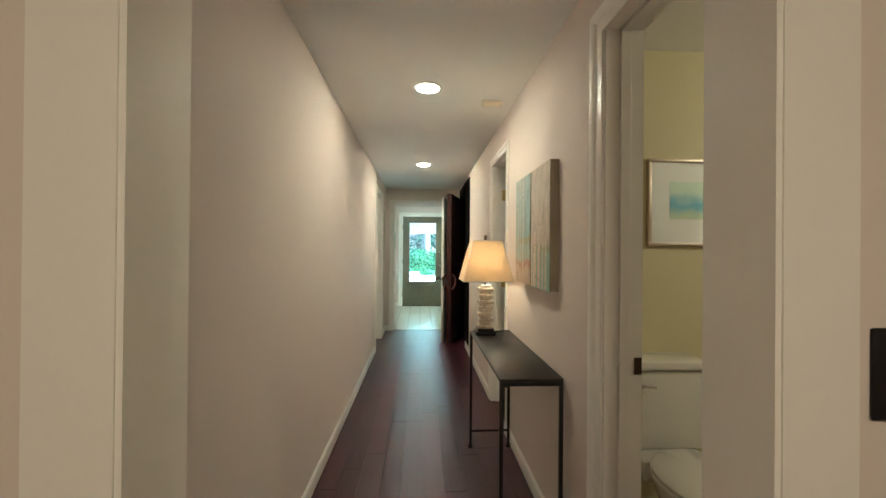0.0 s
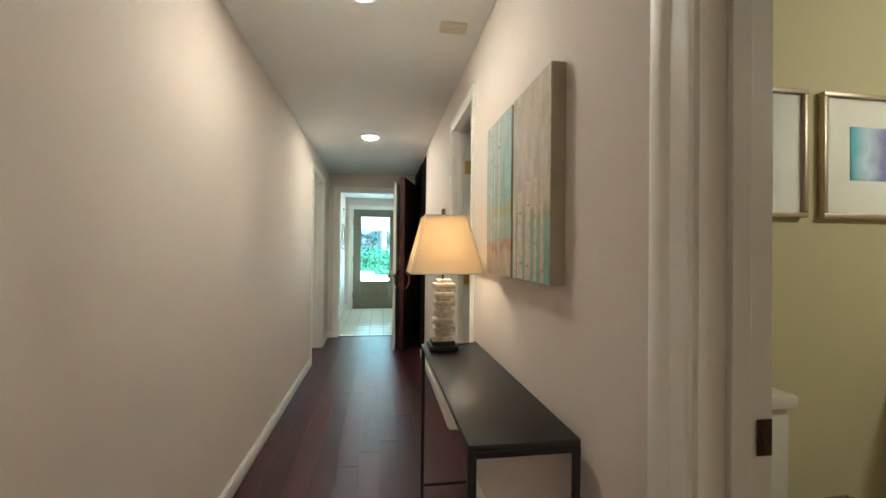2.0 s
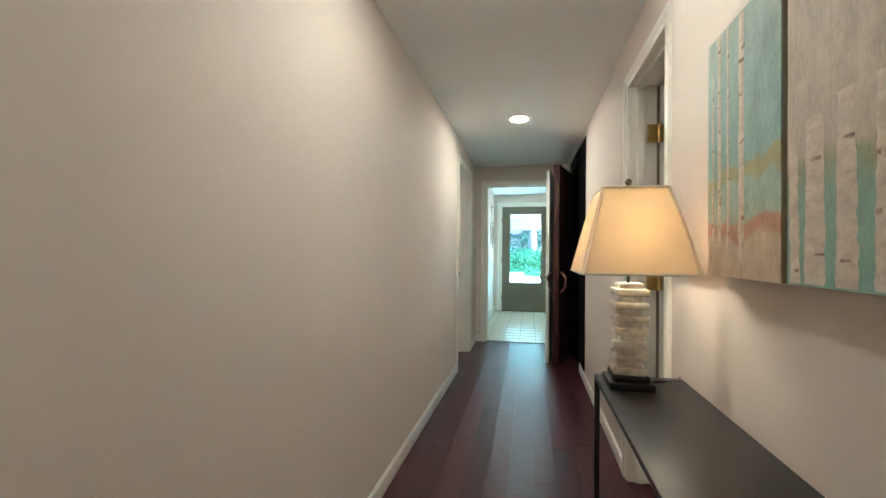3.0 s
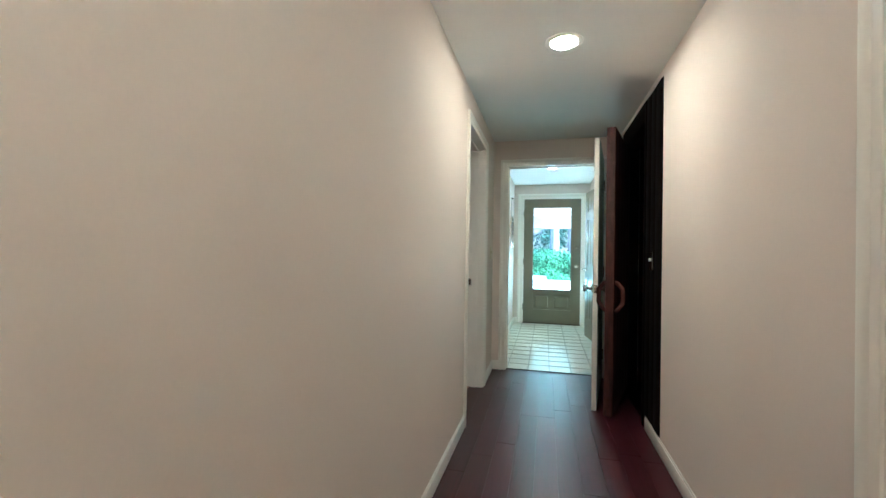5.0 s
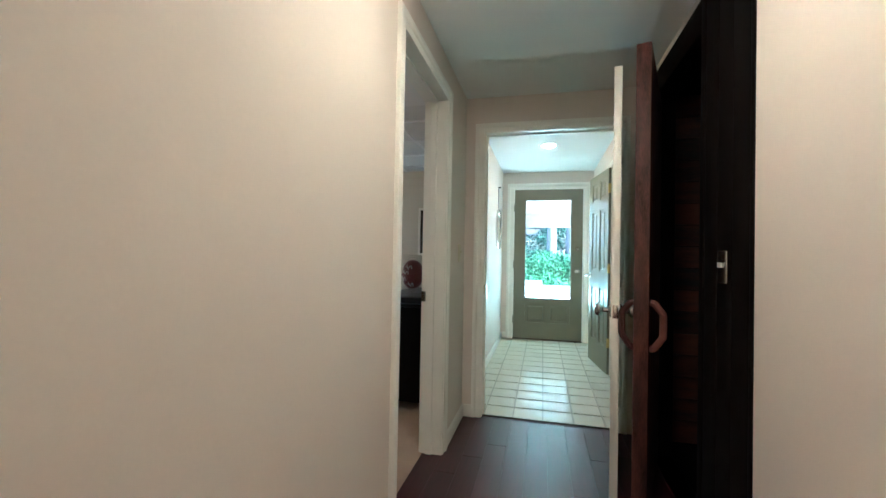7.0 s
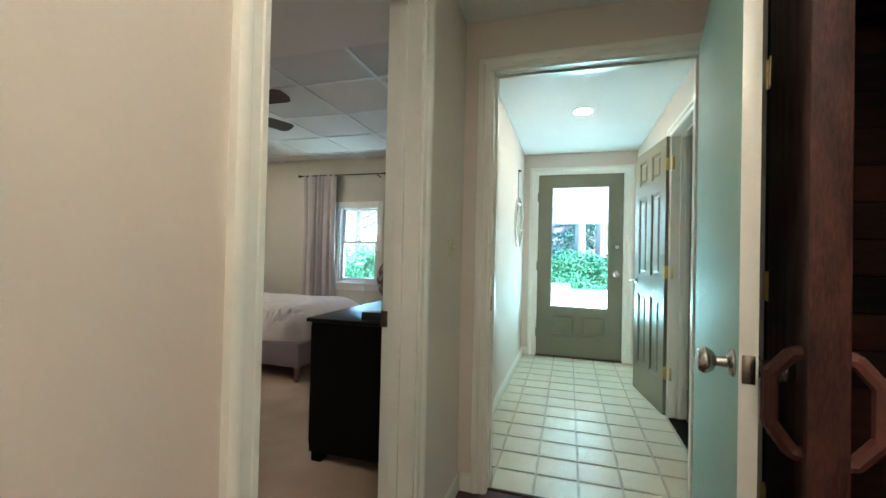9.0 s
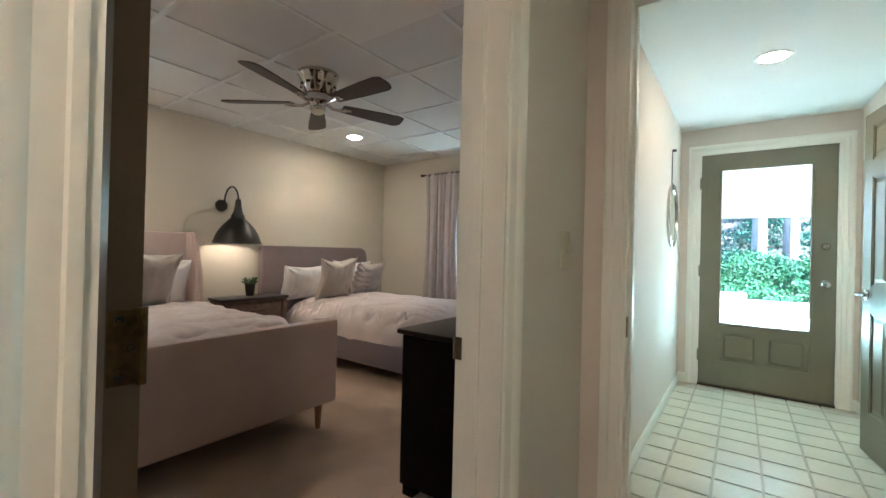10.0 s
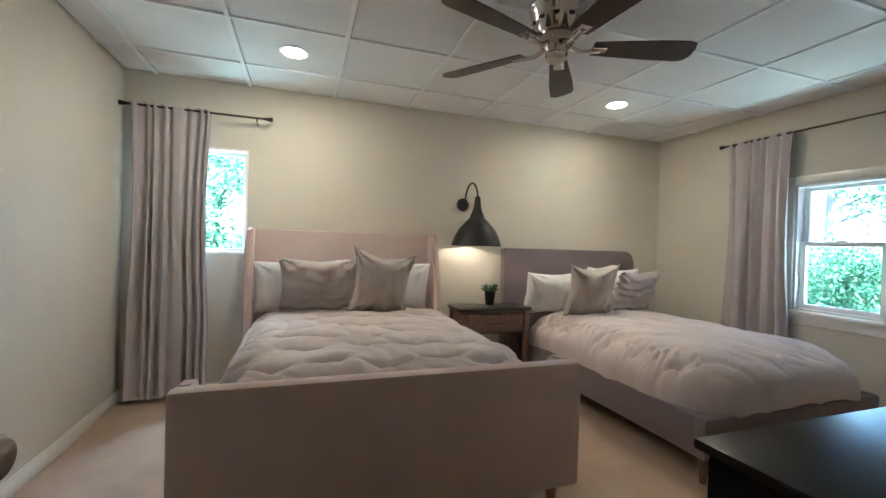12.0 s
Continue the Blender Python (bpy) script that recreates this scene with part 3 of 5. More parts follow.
# bedroom's double-hung window
win = thing("window_1", (-2.4925, 9.62, 0.745), "white double-hung window looking out on foliage", "window", kind="structure")
X0, X1, Z0, Z1 = -2.77, -2.215, 0.745, 1.70
bm = bmesh.new()
for a in ((X0 - 0.065, X0, Z0, Z1 + 0.065), (X1, X1 + 0.065, Z0, Z1 + 0.065), (X0, X1, Z1, Z1 + 0.065)):
    cube(bm, a[0], a[1], 9.574, 9.59, a[2], a[3], 0.003)
part("casing", bm, TRIM, win, world=True)
bm = bmesh.new()
for a in ((X0, X0 + 0.018, Z0, Z1), (X1 - 0.018, X1, Z0, Z1), (X0, X1, Z1 - 0.018, Z1), (X0, X1, Z0, Z0 + 0.018)):
    cube(bm, a[0], a[1], 9.588, 9.73, a[2], a[3])
part("frame", bm, VINYL, win, world=True, smooth=False)
for y, lo, hi in ((9.672, 1.235, Z1 - 0.018), (9.64, Z0 + 0.018, 1.265)):
    bm = bmesh.new()
    a, b = X0 + 0.018, X1 - 0.018
    for q in ((a, a + 0.04, lo, hi), (b - 0.04, b, lo, hi), (a + 0.04, b - 0.04, lo, lo + 0.035), (a + 0.04, b - 0.04, hi - 0.03, hi)):
        cube(bm, q[0], q[1], y - 0.015, y + 0.015, q[2], q[3], 0.003)
    sash = part("sash", bm, VINYL, win, world=True)
    pane = part("pane", block(a + 0.038, b - 0.038, y - 0.002, y + 0.002, lo + 0.033, hi - 0.028), GLASS, sash, world=True, smooth=False)
    pane.visible_shadow = False
part("latch", block(-2.52, -2.465, 9.62, 9.65, 1.265, 1.28, 0.004), VINYL, win, world=True)
part("sill", block(X0 - 0.085, X1 + 0.085, 9.545, 9.60, Z0 - 0.024, Z0, 0.005), TRIM, win, world=True)
part("apron", block(X0 - 0.065, X1 + 0.065, 9.576, 9.59, Z0 - 0.10, Z0 - 0.024, 0.003), TRIM, win, world=True)
# narrow window beside the curtain
win = thing("window_2", (-4.13, 5.303, 1.047), "narrow white-framed window partly behind a curtain", "window", kind="structure")
bm = bmesh.new()
for a in ((5.0, 5.018, 1.047, 1.836), (5.588, 5.606, 1.047, 1.836), (5.018, 5.588, 1.047, 1.066), (5.018, 5.588, 1.818, 1.836)):
    cube(bm, -4.2, -4.072, a[0], a[1], a[2], a[3], 0.002)
part("frame", bm, TRIM, win, world=True)
bm = bmesh.new()
for a in ((5.018, 5.045, 1.066, 1.818), (5.567, 5.588, 1.066, 1.818), (5.045, 5.567, 1.066, 1.09), (5.045, 5.567, 1.79, 1.818)):
    cube(bm, -4.165, -4.14, a[0], a[1], a[2], a[3], 0.003)
part("sash", bm, VINYL, win, world=True)
pane = part("pane", block(-4.155, -4.151, 5.045, 5.567, 1.09, 1.79), GLASS, win, world=True, smooth=False)
pane.visible_shadow = False

# ---- hall ----
for room, x, y, z, watts in CANS:
    can = thing("recessed_light", (x, y, z), "lit round white recessed ceiling light", "ceiling light", "recessed ceiling lights")
    ring = [(0.0672, 0.022), (0.0675, 0.0), (0.07, -0.004), (0.088, -0.006), (0.096, -0.002), (0.096, 0.0005), (0.0702, 0.001), (0.0702, 0.022)]
    part("trim_ring", sheet([[(r * math.cos(2 * math.pi * k / 40), r * math.sin(2 * math.pi * k / 40), h) for k in range(40)] for r, h in ring], closed=True), WHITE_PLASTIC, can)
    part("lens", lathe(bmesh.new(), [(0.018, -0.014), (0.045, -0.012), (0.063, -0.006), (0.0672, 0.004), (0.0672, 0.020)], None, 40), CAN_GLOW[watts], can)
    # unseen cap over the lens, added to block light that leaks above the ceiling
    part("housing", lathe(bmesh.new(), [(0.0703, 0.0225), (0.0703, 0.06)], None, 24), BRONZE, can)
bm = block(0.523, 0.651, 2.895, 2.965, HALL_Z - 0.022, HALL_Z, 0.004)
for k in range(4):
    cube(bm, 0.535, 0.64, 2.905 + k * 0.014, 2.911 + k * 0.014, HALL_Z - 0.0235, HALL_Z - 0.02)
tagged(mesh_object("door_chime", bm, ALMOND), "small almond plastic box on the hall ceiling", "chime box")


def switch_plate(m, mat, label, toggle=WHITE_PLASTIC):
    """A wall plate with its toggle; it looks along its own -y."""
    plate = thing("light_switch", m, label, "light switch")
    part("plate", block(-0.036, 0.036, -0.006, 0, -0.058, 0.058, 0.003), mat, plate)
    bm = block(-0.005, 0.005, -0.019, -0.006, -0.002, 0.016, 0.002)
    part("toggle", bm, toggle, plate)
    for z in (-0.03, 0.03):
        part("screw", lathe(bmesh.new(), [(0.003, 0), (0.0025, 0.001)], Matrix.Translation((0, -0.006, z)) @ Matrix.Rotation(radians(90), 4, "X"), 8), mat, plate)
    return plate


switch_plate(pose(0.728, 0.72, 1.12), BLACK_METAL, "black light switch plate on the beige wall", BLACK_METAL)
switch_plate(pose(L, 6.64, 1.15, 0, 0, 90), ALMOND, "almond light switch plate beside the bedroom door", ALMOND)
switch_plate(pose(0.726, 5.574, 1.111, 0, 0, -90), NICKEL, "steel light switch plate on dark wood")
outlet = thing("wall_outlet", pose(R, 3.05, 0.33, 0, 0, -90), "white wall outlet below the console table", "outlet")
part("plate", block(-0.036, 0.036, -0.006, 0, -0.058, 0.058, 0.003), WHITE_PLASTIC, outlet)
part("plug", block(-0.014, 0.014, -0.035, -0.006, 0.008, 0.034, 0.004), BLACK_METAL, outlet)

# console table of thin black bars
TX0, TX1, TY0, TY1, TZ = 0.452, 0.715, 1.892, 2.915, 0.753
table = thing("console_table", (0.585, 2.40, 0), "narrow black metal console table against the wall", "console table")
part("tabletop", block(TX0, TX1, TY0, TY1, TZ - 0.016, TZ, 0.003), BLACK_TOP, table, world=True)
for x in (TX0 + 0.008, TX1 - 0.008):
    for y in (TY0 + 0.008, TY1 - 0.008):
        leg = part("leg", block(x - 0.008, x + 0.008, y - 0.008, y + 0.008, 0.03, TZ - 0.016, 0.002), BLACK_METAL, table, world=True)
        part("foot", lathe(bmesh.new(), [(0.016, 0), (0.017, 0.004), (0.012, 0.02), (0.007, 0.032)], Matrix.Translation((x, y, 0)), 12), BLACK_METAL, leg, world=True)
for y in (TY0 + 0.008, TY1 - 0.008):
    part("stretcher", block(TX0 + 0.016, TX1 - 0.016, y - 0.006, y + 0.006, 0.10, 0.112, 0.002), BLACK_METAL, table, world=True)
    part("apron_bar", block(TX0 + 0.016, TX1 - 0.016, y - 0.007, y + 0.007, TZ - 0.032, TZ - 0.016, 0.002), BLACK_METAL, table, world=True)

# table lamp of stacked stone slabs
ALABASTER = material("alabaster", (0.84, 0.78, 0.66), 0.4, vary=0.2, scale=14, fine=40, bump=0.3, dark=(0.40, 0.31, 0.22), depth=0.003)
SHADE = bpy.data.materials.new("linen_lampshade")
SHADE.use_nodes = True
st = SHADE.node_tree
trans = st.nodes.new("ShaderNodeBsdfTranslucent")
trans.inputs["Color"].default_value = (0.82, 0.67, 0.44, 1)
st.nodes["Principled BSDF"].inputs["Base Color"].default_value = (0.74, 0.66, 0.54, 1)
st.nodes["Principled BSDF"].inputs["Roughness"].default_value = 0.9
blend = st.nodes.new("ShaderNodeMixShader")
blend.inputs["Fac"].default_value = 0.5
weave = st.nodes.new("ShaderNodeTexNoise")
weave.inputs["Scale"].default_value = 300
wb = st.nodes.new("ShaderNodeBump")
wb.inputs["Strength"].default_value, wb.inputs["Distance"].default_value = 0.3, 0.001
st.links.new(weave.outputs["Fac"], wb.inputs["Height"])
st.links.new(wb.outputs["Normal"], st.nodes["Principled BSDF"].inputs["Normal"])
st.links.new(st.nodes["Principled BSDF"].outputs[0], blend.inputs[1])
st.links.new(trans.outputs[0], blend.inputs[2])
st.links.new(blend.outputs[0], st.nodes["Material Output"].inputs["Surface"])
LX, LY = 0.532, 2.81
lampt = thing("table_lamp", (LX, LY, TZ), "lit table lamp of stacked alabaster slabs with a linen shade", "table lamp")
bm = block(-0.062, 0.062, -0.062, 0.062, 0, 0.022, 0.003)
cube(bm, -0.05, 0.05, -0.05, 0.05, 0.022, 0.04, 0.004)
part("base", bm, BLACK_METAL, lampt, "stepped black base")
z = 0.04
random.seed(4)
for k in range(14):
    wide = k % 2 == 0
    h, a = (0.0215, 0.046) if wide else (0.0165, 0.033)
    dx, dy = random.uniform(-0.004, 0.004), random.uniform(-0.004, 0.004)
    bm = block(-a + dx, a + dx, -a + dy, a + dy, z, z + h, 0.006 if wide else 0.003)
    bmesh.ops.subdivide_edges(bm, edges=[e for e in bm.edges if e.calc_length() > 0.03], cuts=5, use_grid_fill=True)
    for v in bm.verts:
        n = noise.noise_vector(v.co * 60 + Vector((k * 3.1, 0, 0)))
        v.co += Vector((0.0022 * n.x, 0.0022 * n.y, 0.0007 * n.z))
    bmesh.ops.rotate(bm, verts=bm.verts, cent=(0, 0, 0), matrix=Matrix.Rotation(random.uniform(-0.08, 0.08), 3, "Z"))
    part("stone_slab", bm, ALABASTER, lampt)
    z += h
part("stem", tube(bmesh.new(), [(0, 0, 0.3), (0, 0, 0.60)], 0.005), BRONZE, lampt)
part("finial", lathe(bmesh.new(), [(0.006, 0.585), (0.011, 0.59), (0.008, 0.6), (0.012, 0.607), (0.005, 0.617)], None, 12), BRONZE, lampt)


def shade_ring(hx, hy, c, z):
    return [(-hx + c, -hy, z), (hx - c, -hy, z), (hx, -hy + c, z), (hx, hy - c, z), (hx - c, hy, z), (-hx + c, hy, z), (-hx, hy - c, z), (-hx, -hy + c, z)]


rows = []
for k in range(7):
    u = k / 6
    s = 1 - u
    rows.append(shade_ring(0.088 + 0.063 * s ** 0.92, 0.088 + 0.063 * s ** 0.92, 0.007, 0.337 + 0.243 * u))
shade = part("shade", sheet(rows, 0.002, closed=True), SHADE, lampt, "cream linen square tapered shade", smooth=False)
bm = bmesh.new()
for row in (rows[0], rows[-1]):
    for a, b in zip(row, row[1:] + row[:1]):
        tube(bm, [a, b], 0.0035, 6)
for k in range(8):
    tube(bm, [r[k] for r in rows], 0.0016, 6)
TRIM_TAPE = fabric("shade_trim", (0.72, 0.63, 0.5))
part("shade_trim", bm, TRIM_TAPE, shade)
cord = tube(bmesh.new(), [(LX + 0.06, LY + 0.01, TZ + 0.008), (LX + 0.10, LY - 0.01, TZ + 0.02), (LX + 0.15, LY + 0.03, TZ + 0.015), (LX + 0.174, LY + 0.1, TZ + 0.005), (LX + 0.178, LY + 0.16, TZ - 0.05), (LX + 0.17, LY + 0.2, TZ - 0.3), (0.70, 3.0, 0.25), (0.695, 2.98, 0.14), (0.70, 3.03, 0.22), (0.705, 3.05, 0.34)], 0.003, 6)
tagged(mesh_object("lamp_cord", cord, BLACK_METAL), "thin black cord from the lamp to the outlet", "cord")

# two canvases with birch trunks
CANVAS_EDGE = fabric("canvas_edge", (0.42, 0.36, 0.26), 300)
BARK = material("painted_bark", (0.70, 0.62, 0.51), 0.6, vary=0.08, scale=30, fine=70, bump=0.4, dark=(0.50, 0.40, 0.32), stretch=(1, 1.0, 1.6))
BARK_MARK = material("painted_bark_mark", (0.47, 0.33, 0.25), 0.6, vary=0.3, scale=40, fine=80)


def paint_canvas(name, stops, streak=0.4):
    """Brushed paint in bands by height: rows of (height, colour), with ragged borders and mottled strokes."""
    m = material(name, (0.9, 0.88, 0.85), 0.5, vary=0.2, scale=14, fine=70, bump=0.5, depth=0.001, stretch=(1, 2.2, 0.9))
    t = m.node_tree
    n, l = t.nodes, t.links
    co, sep, wob, add, ramp, mul = (n.new(k) for k in ("ShaderNodeTexCoord", "ShaderNodeSeparateXYZ", "ShaderNodeTexNoise", "ShaderNodeMath", "ShaderNodeValToRGB", "ShaderNodeMix"))
    l.new(co.outputs["Object"], sep.inputs[0])
    wob.inputs["Scale"].default_value = 11
    l.new(co.outputs["Object"], wob.inputs["Vector"])
    add.operation = "MULTIPLY_ADD"
    add.inputs[1].default_value = 0.1
    l.new(wob.outputs["Fac"], add.inputs[0])
    l.new(sep.outputs["Z"], add.inputs[2])
    e = ramp.color_ramp.elements
    e[0].position, e[0].color = stops[0][0] + 0.05, (*stops[0][1], 1)
    e[1].position, e[1].color = stops[-1][0] + 0.05, (*stops[-1][1], 1)
    for z, colour in stops[1:-1]:
        e.new(z + 0.05).color = (*colour, 1)
    l.new(add.outputs[0], ramp.inputs["Fac"])
    mul.data_type, mul.blend_type = "RGBA", "MULTIPLY"
    mul.inputs["Factor"].default_value = 0.9
    p = n["Principled BSDF"]
    src = p.inputs["Base Color"].links[0].from_socket
    l.new(ramp.outputs["Color"], mul.inputs["A"])
    l.new(src, mul.inputs["B"])
    l.new(mul.outputs["Result"], p.inputs["Base Color"])
    return m


TAN, SAND, RUST, OLIVE_PAINT = (0.66, 0.57, 0.45), (0.68, 0.56, 0.42), (0.58, 0.34, 0.24), (0.46, 0.45, 0.22)
PAINT_A = paint_canvas("birch_painting_tan", ((0.0, (0.33, 0.53, 0.45)), (0.16, (0.36, 0.53, 0.44)), (0.20, (0.40, 0.42, 0.24)), (0.225, TAN), (0.42, (0.70, 0.62, 0.50)), (0.6, (0.64, 0.55, 0.43))))
PAINT_B = paint_canvas("birch_painting_teal", ((0.0, SAND), (0.085, SAND), (0.10, RUST), (0.125, RUST), (0.135, (0.46, 0.58, 0.48)), (0.215, (0.44, 0.58, 0.50)), (0.225, OLIVE_PAINT), (0.25, OLIVE_PAINT), (0.26, (0.36, 0.53, 0.49)), (0.42, (0.40, 0.54, 0.51)), (0.6, (0.50, 0.58, 0.54))))
for y0, y1, paintm, trunks, words in ((2.024, 2.332, PAINT_A, ((0.055, 0.012, 0.0, 0.32), (0.105, 0.011, 0.0, 0.30), (0.165, 0.022, 0.0, 0.3), (0.235, 0.026, 0.0, 0.28), (0.285, 0.014, 0.0, 0.25)), "tan canvas painting of birch trunks on the wall"),
                                      (2.35, 2.668, PAINT_B, ((0.145, 0.013, 0.03, 0.585), (0.205, 0.006, 0.06, 0.585), (0.25, 0.010, 0.07, 0.585), (0.285, 0.005, 0.08, 0.5)), "teal canvas painting of birch trunks on the wall")):
    art = thing("canvas_painting", (R, y0, 1.093), words, "painting", "pair of birch paintings")
    w, h = y1 - y0, 0.588
    part("stretched_edge", block(-0.04, 0, 0, w, 0, h, 0.002), CANVAS_EDGE, art)
    part("painted_face", block(-0.0425, -0.0402, 0.001, w - 0.001, 0.001, h - 0.001), paintm, art, smooth=False)
    for q, wide, low, high in trunks:
        rows, n = [], 24
        lean = random.uniform(-0.008, 0.008)
        for k in range(n + 1):
            s = k / n
            z = 0.004 + low + (high - 0.006 - low) * s
            mid = q + lean * s + random.uniform(-0.0014, 0.0014)
            half = wide * (1 - 0.25 * s) + random.uniform(-0.0016, 0.0016)
            rows.append([(-0.0427, mid - half, z), (-0.0434, mid - half * 0.4, z), (-0.0434, mid + half * 0.4, z), (-0.0427, mid + half, z)])
        part("painted_trunk", sheet(rows), BARK, art)
        for k in range(int(high / (0.14 if paintm is PAINT_A else 0.06))):
            z, d = low + 0.02 + (high - low - 0.04) * random.random(), random.uniform(-0.6, 0.6) * wide
            part("bark_mark", block(-0.0440, -0.0432, q + d - wide * 0.45, q + d + wide * 0.45, z, z + random.uniform(0.003, 0.009), 0.0003), BARK_MARK, art)

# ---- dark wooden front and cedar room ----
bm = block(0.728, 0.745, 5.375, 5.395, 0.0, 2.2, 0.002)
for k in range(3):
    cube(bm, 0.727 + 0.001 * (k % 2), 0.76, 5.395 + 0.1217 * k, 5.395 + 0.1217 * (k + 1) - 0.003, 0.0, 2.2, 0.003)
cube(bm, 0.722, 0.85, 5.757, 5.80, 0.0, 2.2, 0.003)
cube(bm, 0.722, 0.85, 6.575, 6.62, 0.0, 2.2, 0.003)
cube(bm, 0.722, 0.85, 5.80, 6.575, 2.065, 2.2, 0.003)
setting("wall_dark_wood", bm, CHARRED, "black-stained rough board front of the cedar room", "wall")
# inside surfaces take the near-black wood so the unlit room stays dark
setting("wall_cedar_south", block(0.86, 2.3, 5.0, 5.1, 0, 2.42), CHARRED, "wall of the unlit cedar room, its gloom in the near-black colour", "wall", False)
setting("wall_cedar_east", block(2.3, 2.4, 5.0, 6.86, 0, 2.42), CHARRED, "wall of the unlit cedar room, its gloom in the near-black colour", "wall", False)
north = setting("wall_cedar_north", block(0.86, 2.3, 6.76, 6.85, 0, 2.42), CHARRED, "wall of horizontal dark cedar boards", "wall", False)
setting("ceiling_cedar", block(0.86, 2.3, 5.1, 6.76, 2.2, 2.3), CHARRED, "ceiling of the unlit cedar room, its gloom in the near-black colour", "ceiling", False)
setting("floor_cedar", block(0.745, 2.3, 5.1, 6.76, -0.1, 0.0), CHARRED, "floor of the unlit cedar room, its gloom in the near-black colour", "floor", False)
board = None
for k in range(16):
    if board is None:
        ob = part("board", block(0.86, 2.3, 6.742, 6.76, 0, 0.128, 0.004), CEDAR, north)
        board = ob.data
    else:
        ob = new("board", board)
        ob.parent = north
    ob.location = (0, random.uniform(-0.002, 0.002), 0.02 + 0.133 * k)
v = Vector((0.509 - 0.742, 5.799 - 6.565))
door = thing("door_6", Matrix.Translation((0.742, 6.565, 0.022)) @ Matrix.Rotation(math.atan2(v.y, v.x), 4, "Z"), "thick red-brown rustic wooden door standing ajar", "door", kind="structure")
W6 = v.length
bm = bmesh.new()
for k in range(5):
    cube(bm, W6 * k / 5, min(W6 * (k + 1) / 5 - 0.002, W6 - 0.012), -0.029, 0.029, 0, 2.02, 0.003)
part("boards", bm, WOOD_DOOR, door)
part("edge_board", block(W6 - 0.0115, W6, -0.0295, 0.0295, 0, 2.02, 0.004), EDGE_WOOD, door, "reddish worn wooden door edge")
for s, words, hm in ((-1, "dark wooden hexagonal pull", WOOD_DOOR), (1, "reddish wooden hexagonal pull", HANDLE_WOOD)):
    pts = [(0.745, s * 0.029, 0.928), (0.745, s * 0.046, 0.925), (0.745, s * 0.080, 0.88), (0.745, s * 0.080, 0.785), (0.745, s * 0.046, 0.735), (0.745, s * 0.029, 0.732)]
    bm = bmesh.new()
    for a, b in zip(pts[1:], pts[2:-1]):
        tube(bm, [a, b], 0.0145, 8)
    tube(bm, pts[:2], 0.0145, 8)
    tube(bm, pts[-2:], 0.0145, 8)
    for p in pts[1:-1]:
        bmesh.ops.create_icosphere(bm, subdivisions=1, radius=0.0148, matrix=Matrix.Translation(p))
    part("pull_handle", bm, hm, door, words)
for z in (0.3, 1.02, 1.75):
    bm = tube(bmesh.new(), [(0.0, -0.036, z - 0.05), (0.0, -0.036, z + 0.05)], 0.007)
    cube(bm, 0.0, 0.04, -0.034, -0.0285, z - 0.05, z + 0.05, 0.001)
    part("hinge", bm, BRASS, door, "pale brass hinge")

# ---- entry ----
mirror = thing("wall_mirror", (-0.445, 9.13, 1.465), "round mirror in a thin metal frame hung by a strap", "mirror")
TURN_X = Matrix.Rotation(radians(90), 4, "Y")
bm = lathe(bmesh.new(), [(0.225, 0.0), (0.25, 0.0), (0.252, 0.02), (0.243, 0.026), (0.232, 0.024), (0.228, 0.012)], TURN_X, 48)
part("frame", bm, NICKEL, mirror)
MIRROR = material("mirror_silver", (0.85, 0.87, 0.86), 0.03, 1.0, vary=0.0, bump=0)
part("mirror_glass", lathe(bmesh.new(), [(0.232, 0.006), (0.232, 0.013)], TURN_X, 48), MIRROR, mirror)
part("strap", block(0.001, 0.005, -0.02, 0.02, 0.24, 0.525), BRONZE, mirror)
part("peg", tube(bmesh.new(), [(0, 0, 0.525), (0.03, 0, 0.525)], 0.011), BRONZE, mirror)

# ---- bathroom ----
toilet = thing("toilet", (1.22, 2.18, 0.0), "white ceramic two-piece toilet with its lid closed", "toilet")


def oval(rx, ry, cy, z, n=28):
    return [(rx * math.sin(a), cy - ry * math.cos(a) * (1.0 if math.cos(a) > 0 else 0.75), z) for a in (2 * math.pi * k / n for k in range(n))]


part("tank", block(-0.19, 0.175, -0.185, -0.01, 0.40, 0.752, 0.022), CERAMIC, toilet)
part("tank_lid", block(-0.20, 0.185, -0.2, -0.005, 0.753, 0.793, 0.012), CERAMIC, toilet)
bm = sheet([oval(0.12, 0.22, -0.42, 0.0), oval(0.11, 0.2, -0.42, 0.1), oval(0.13, 0.22, -0.44, 0.22), oval(0.175, 0.28, -0.44, 0.34), oval(0.185, 0.295, -0.44, 0.385)], closed=True)
bm.faces.new([v for v in bm.verts[-28:]])
cube(bm, -0.16, 0.16, -0.27, -0.02, 0.3, 0.4, 0.03)
part("bowl", bm, CERAMIC, toilet)
bm = sheet([oval(0.19, 0.3, -0.44, 0.388), oval(0.192, 0.302, -0.44, 0.40), oval(0.188, 0.298, -0.44, 0.408)], closed=True)
bm.faces.new(bm.verts[-28:])
part("seat", bm, CERAMIC, toilet)
bm = sheet([oval(0.186, 0.296, -0.44, 0.410), oval(0.188, 0.298, -0.44, 0.42), oval(0.17, 0.28, -0.44, 0.431), oval(0.05, 0.1, -0.44, 0.436)], closed=True)
bm.faces.new(bm.verts[-28:])
part("lid", bm, CERAMIC, toilet)
part("flush_lever", tube(bmesh.new(), [(-0.13, -0.188, 0.69), (-0.13, -0.205, 0.69), (-0.07, -0.208, 0.685)], 0.007), NICKEL, toilet)

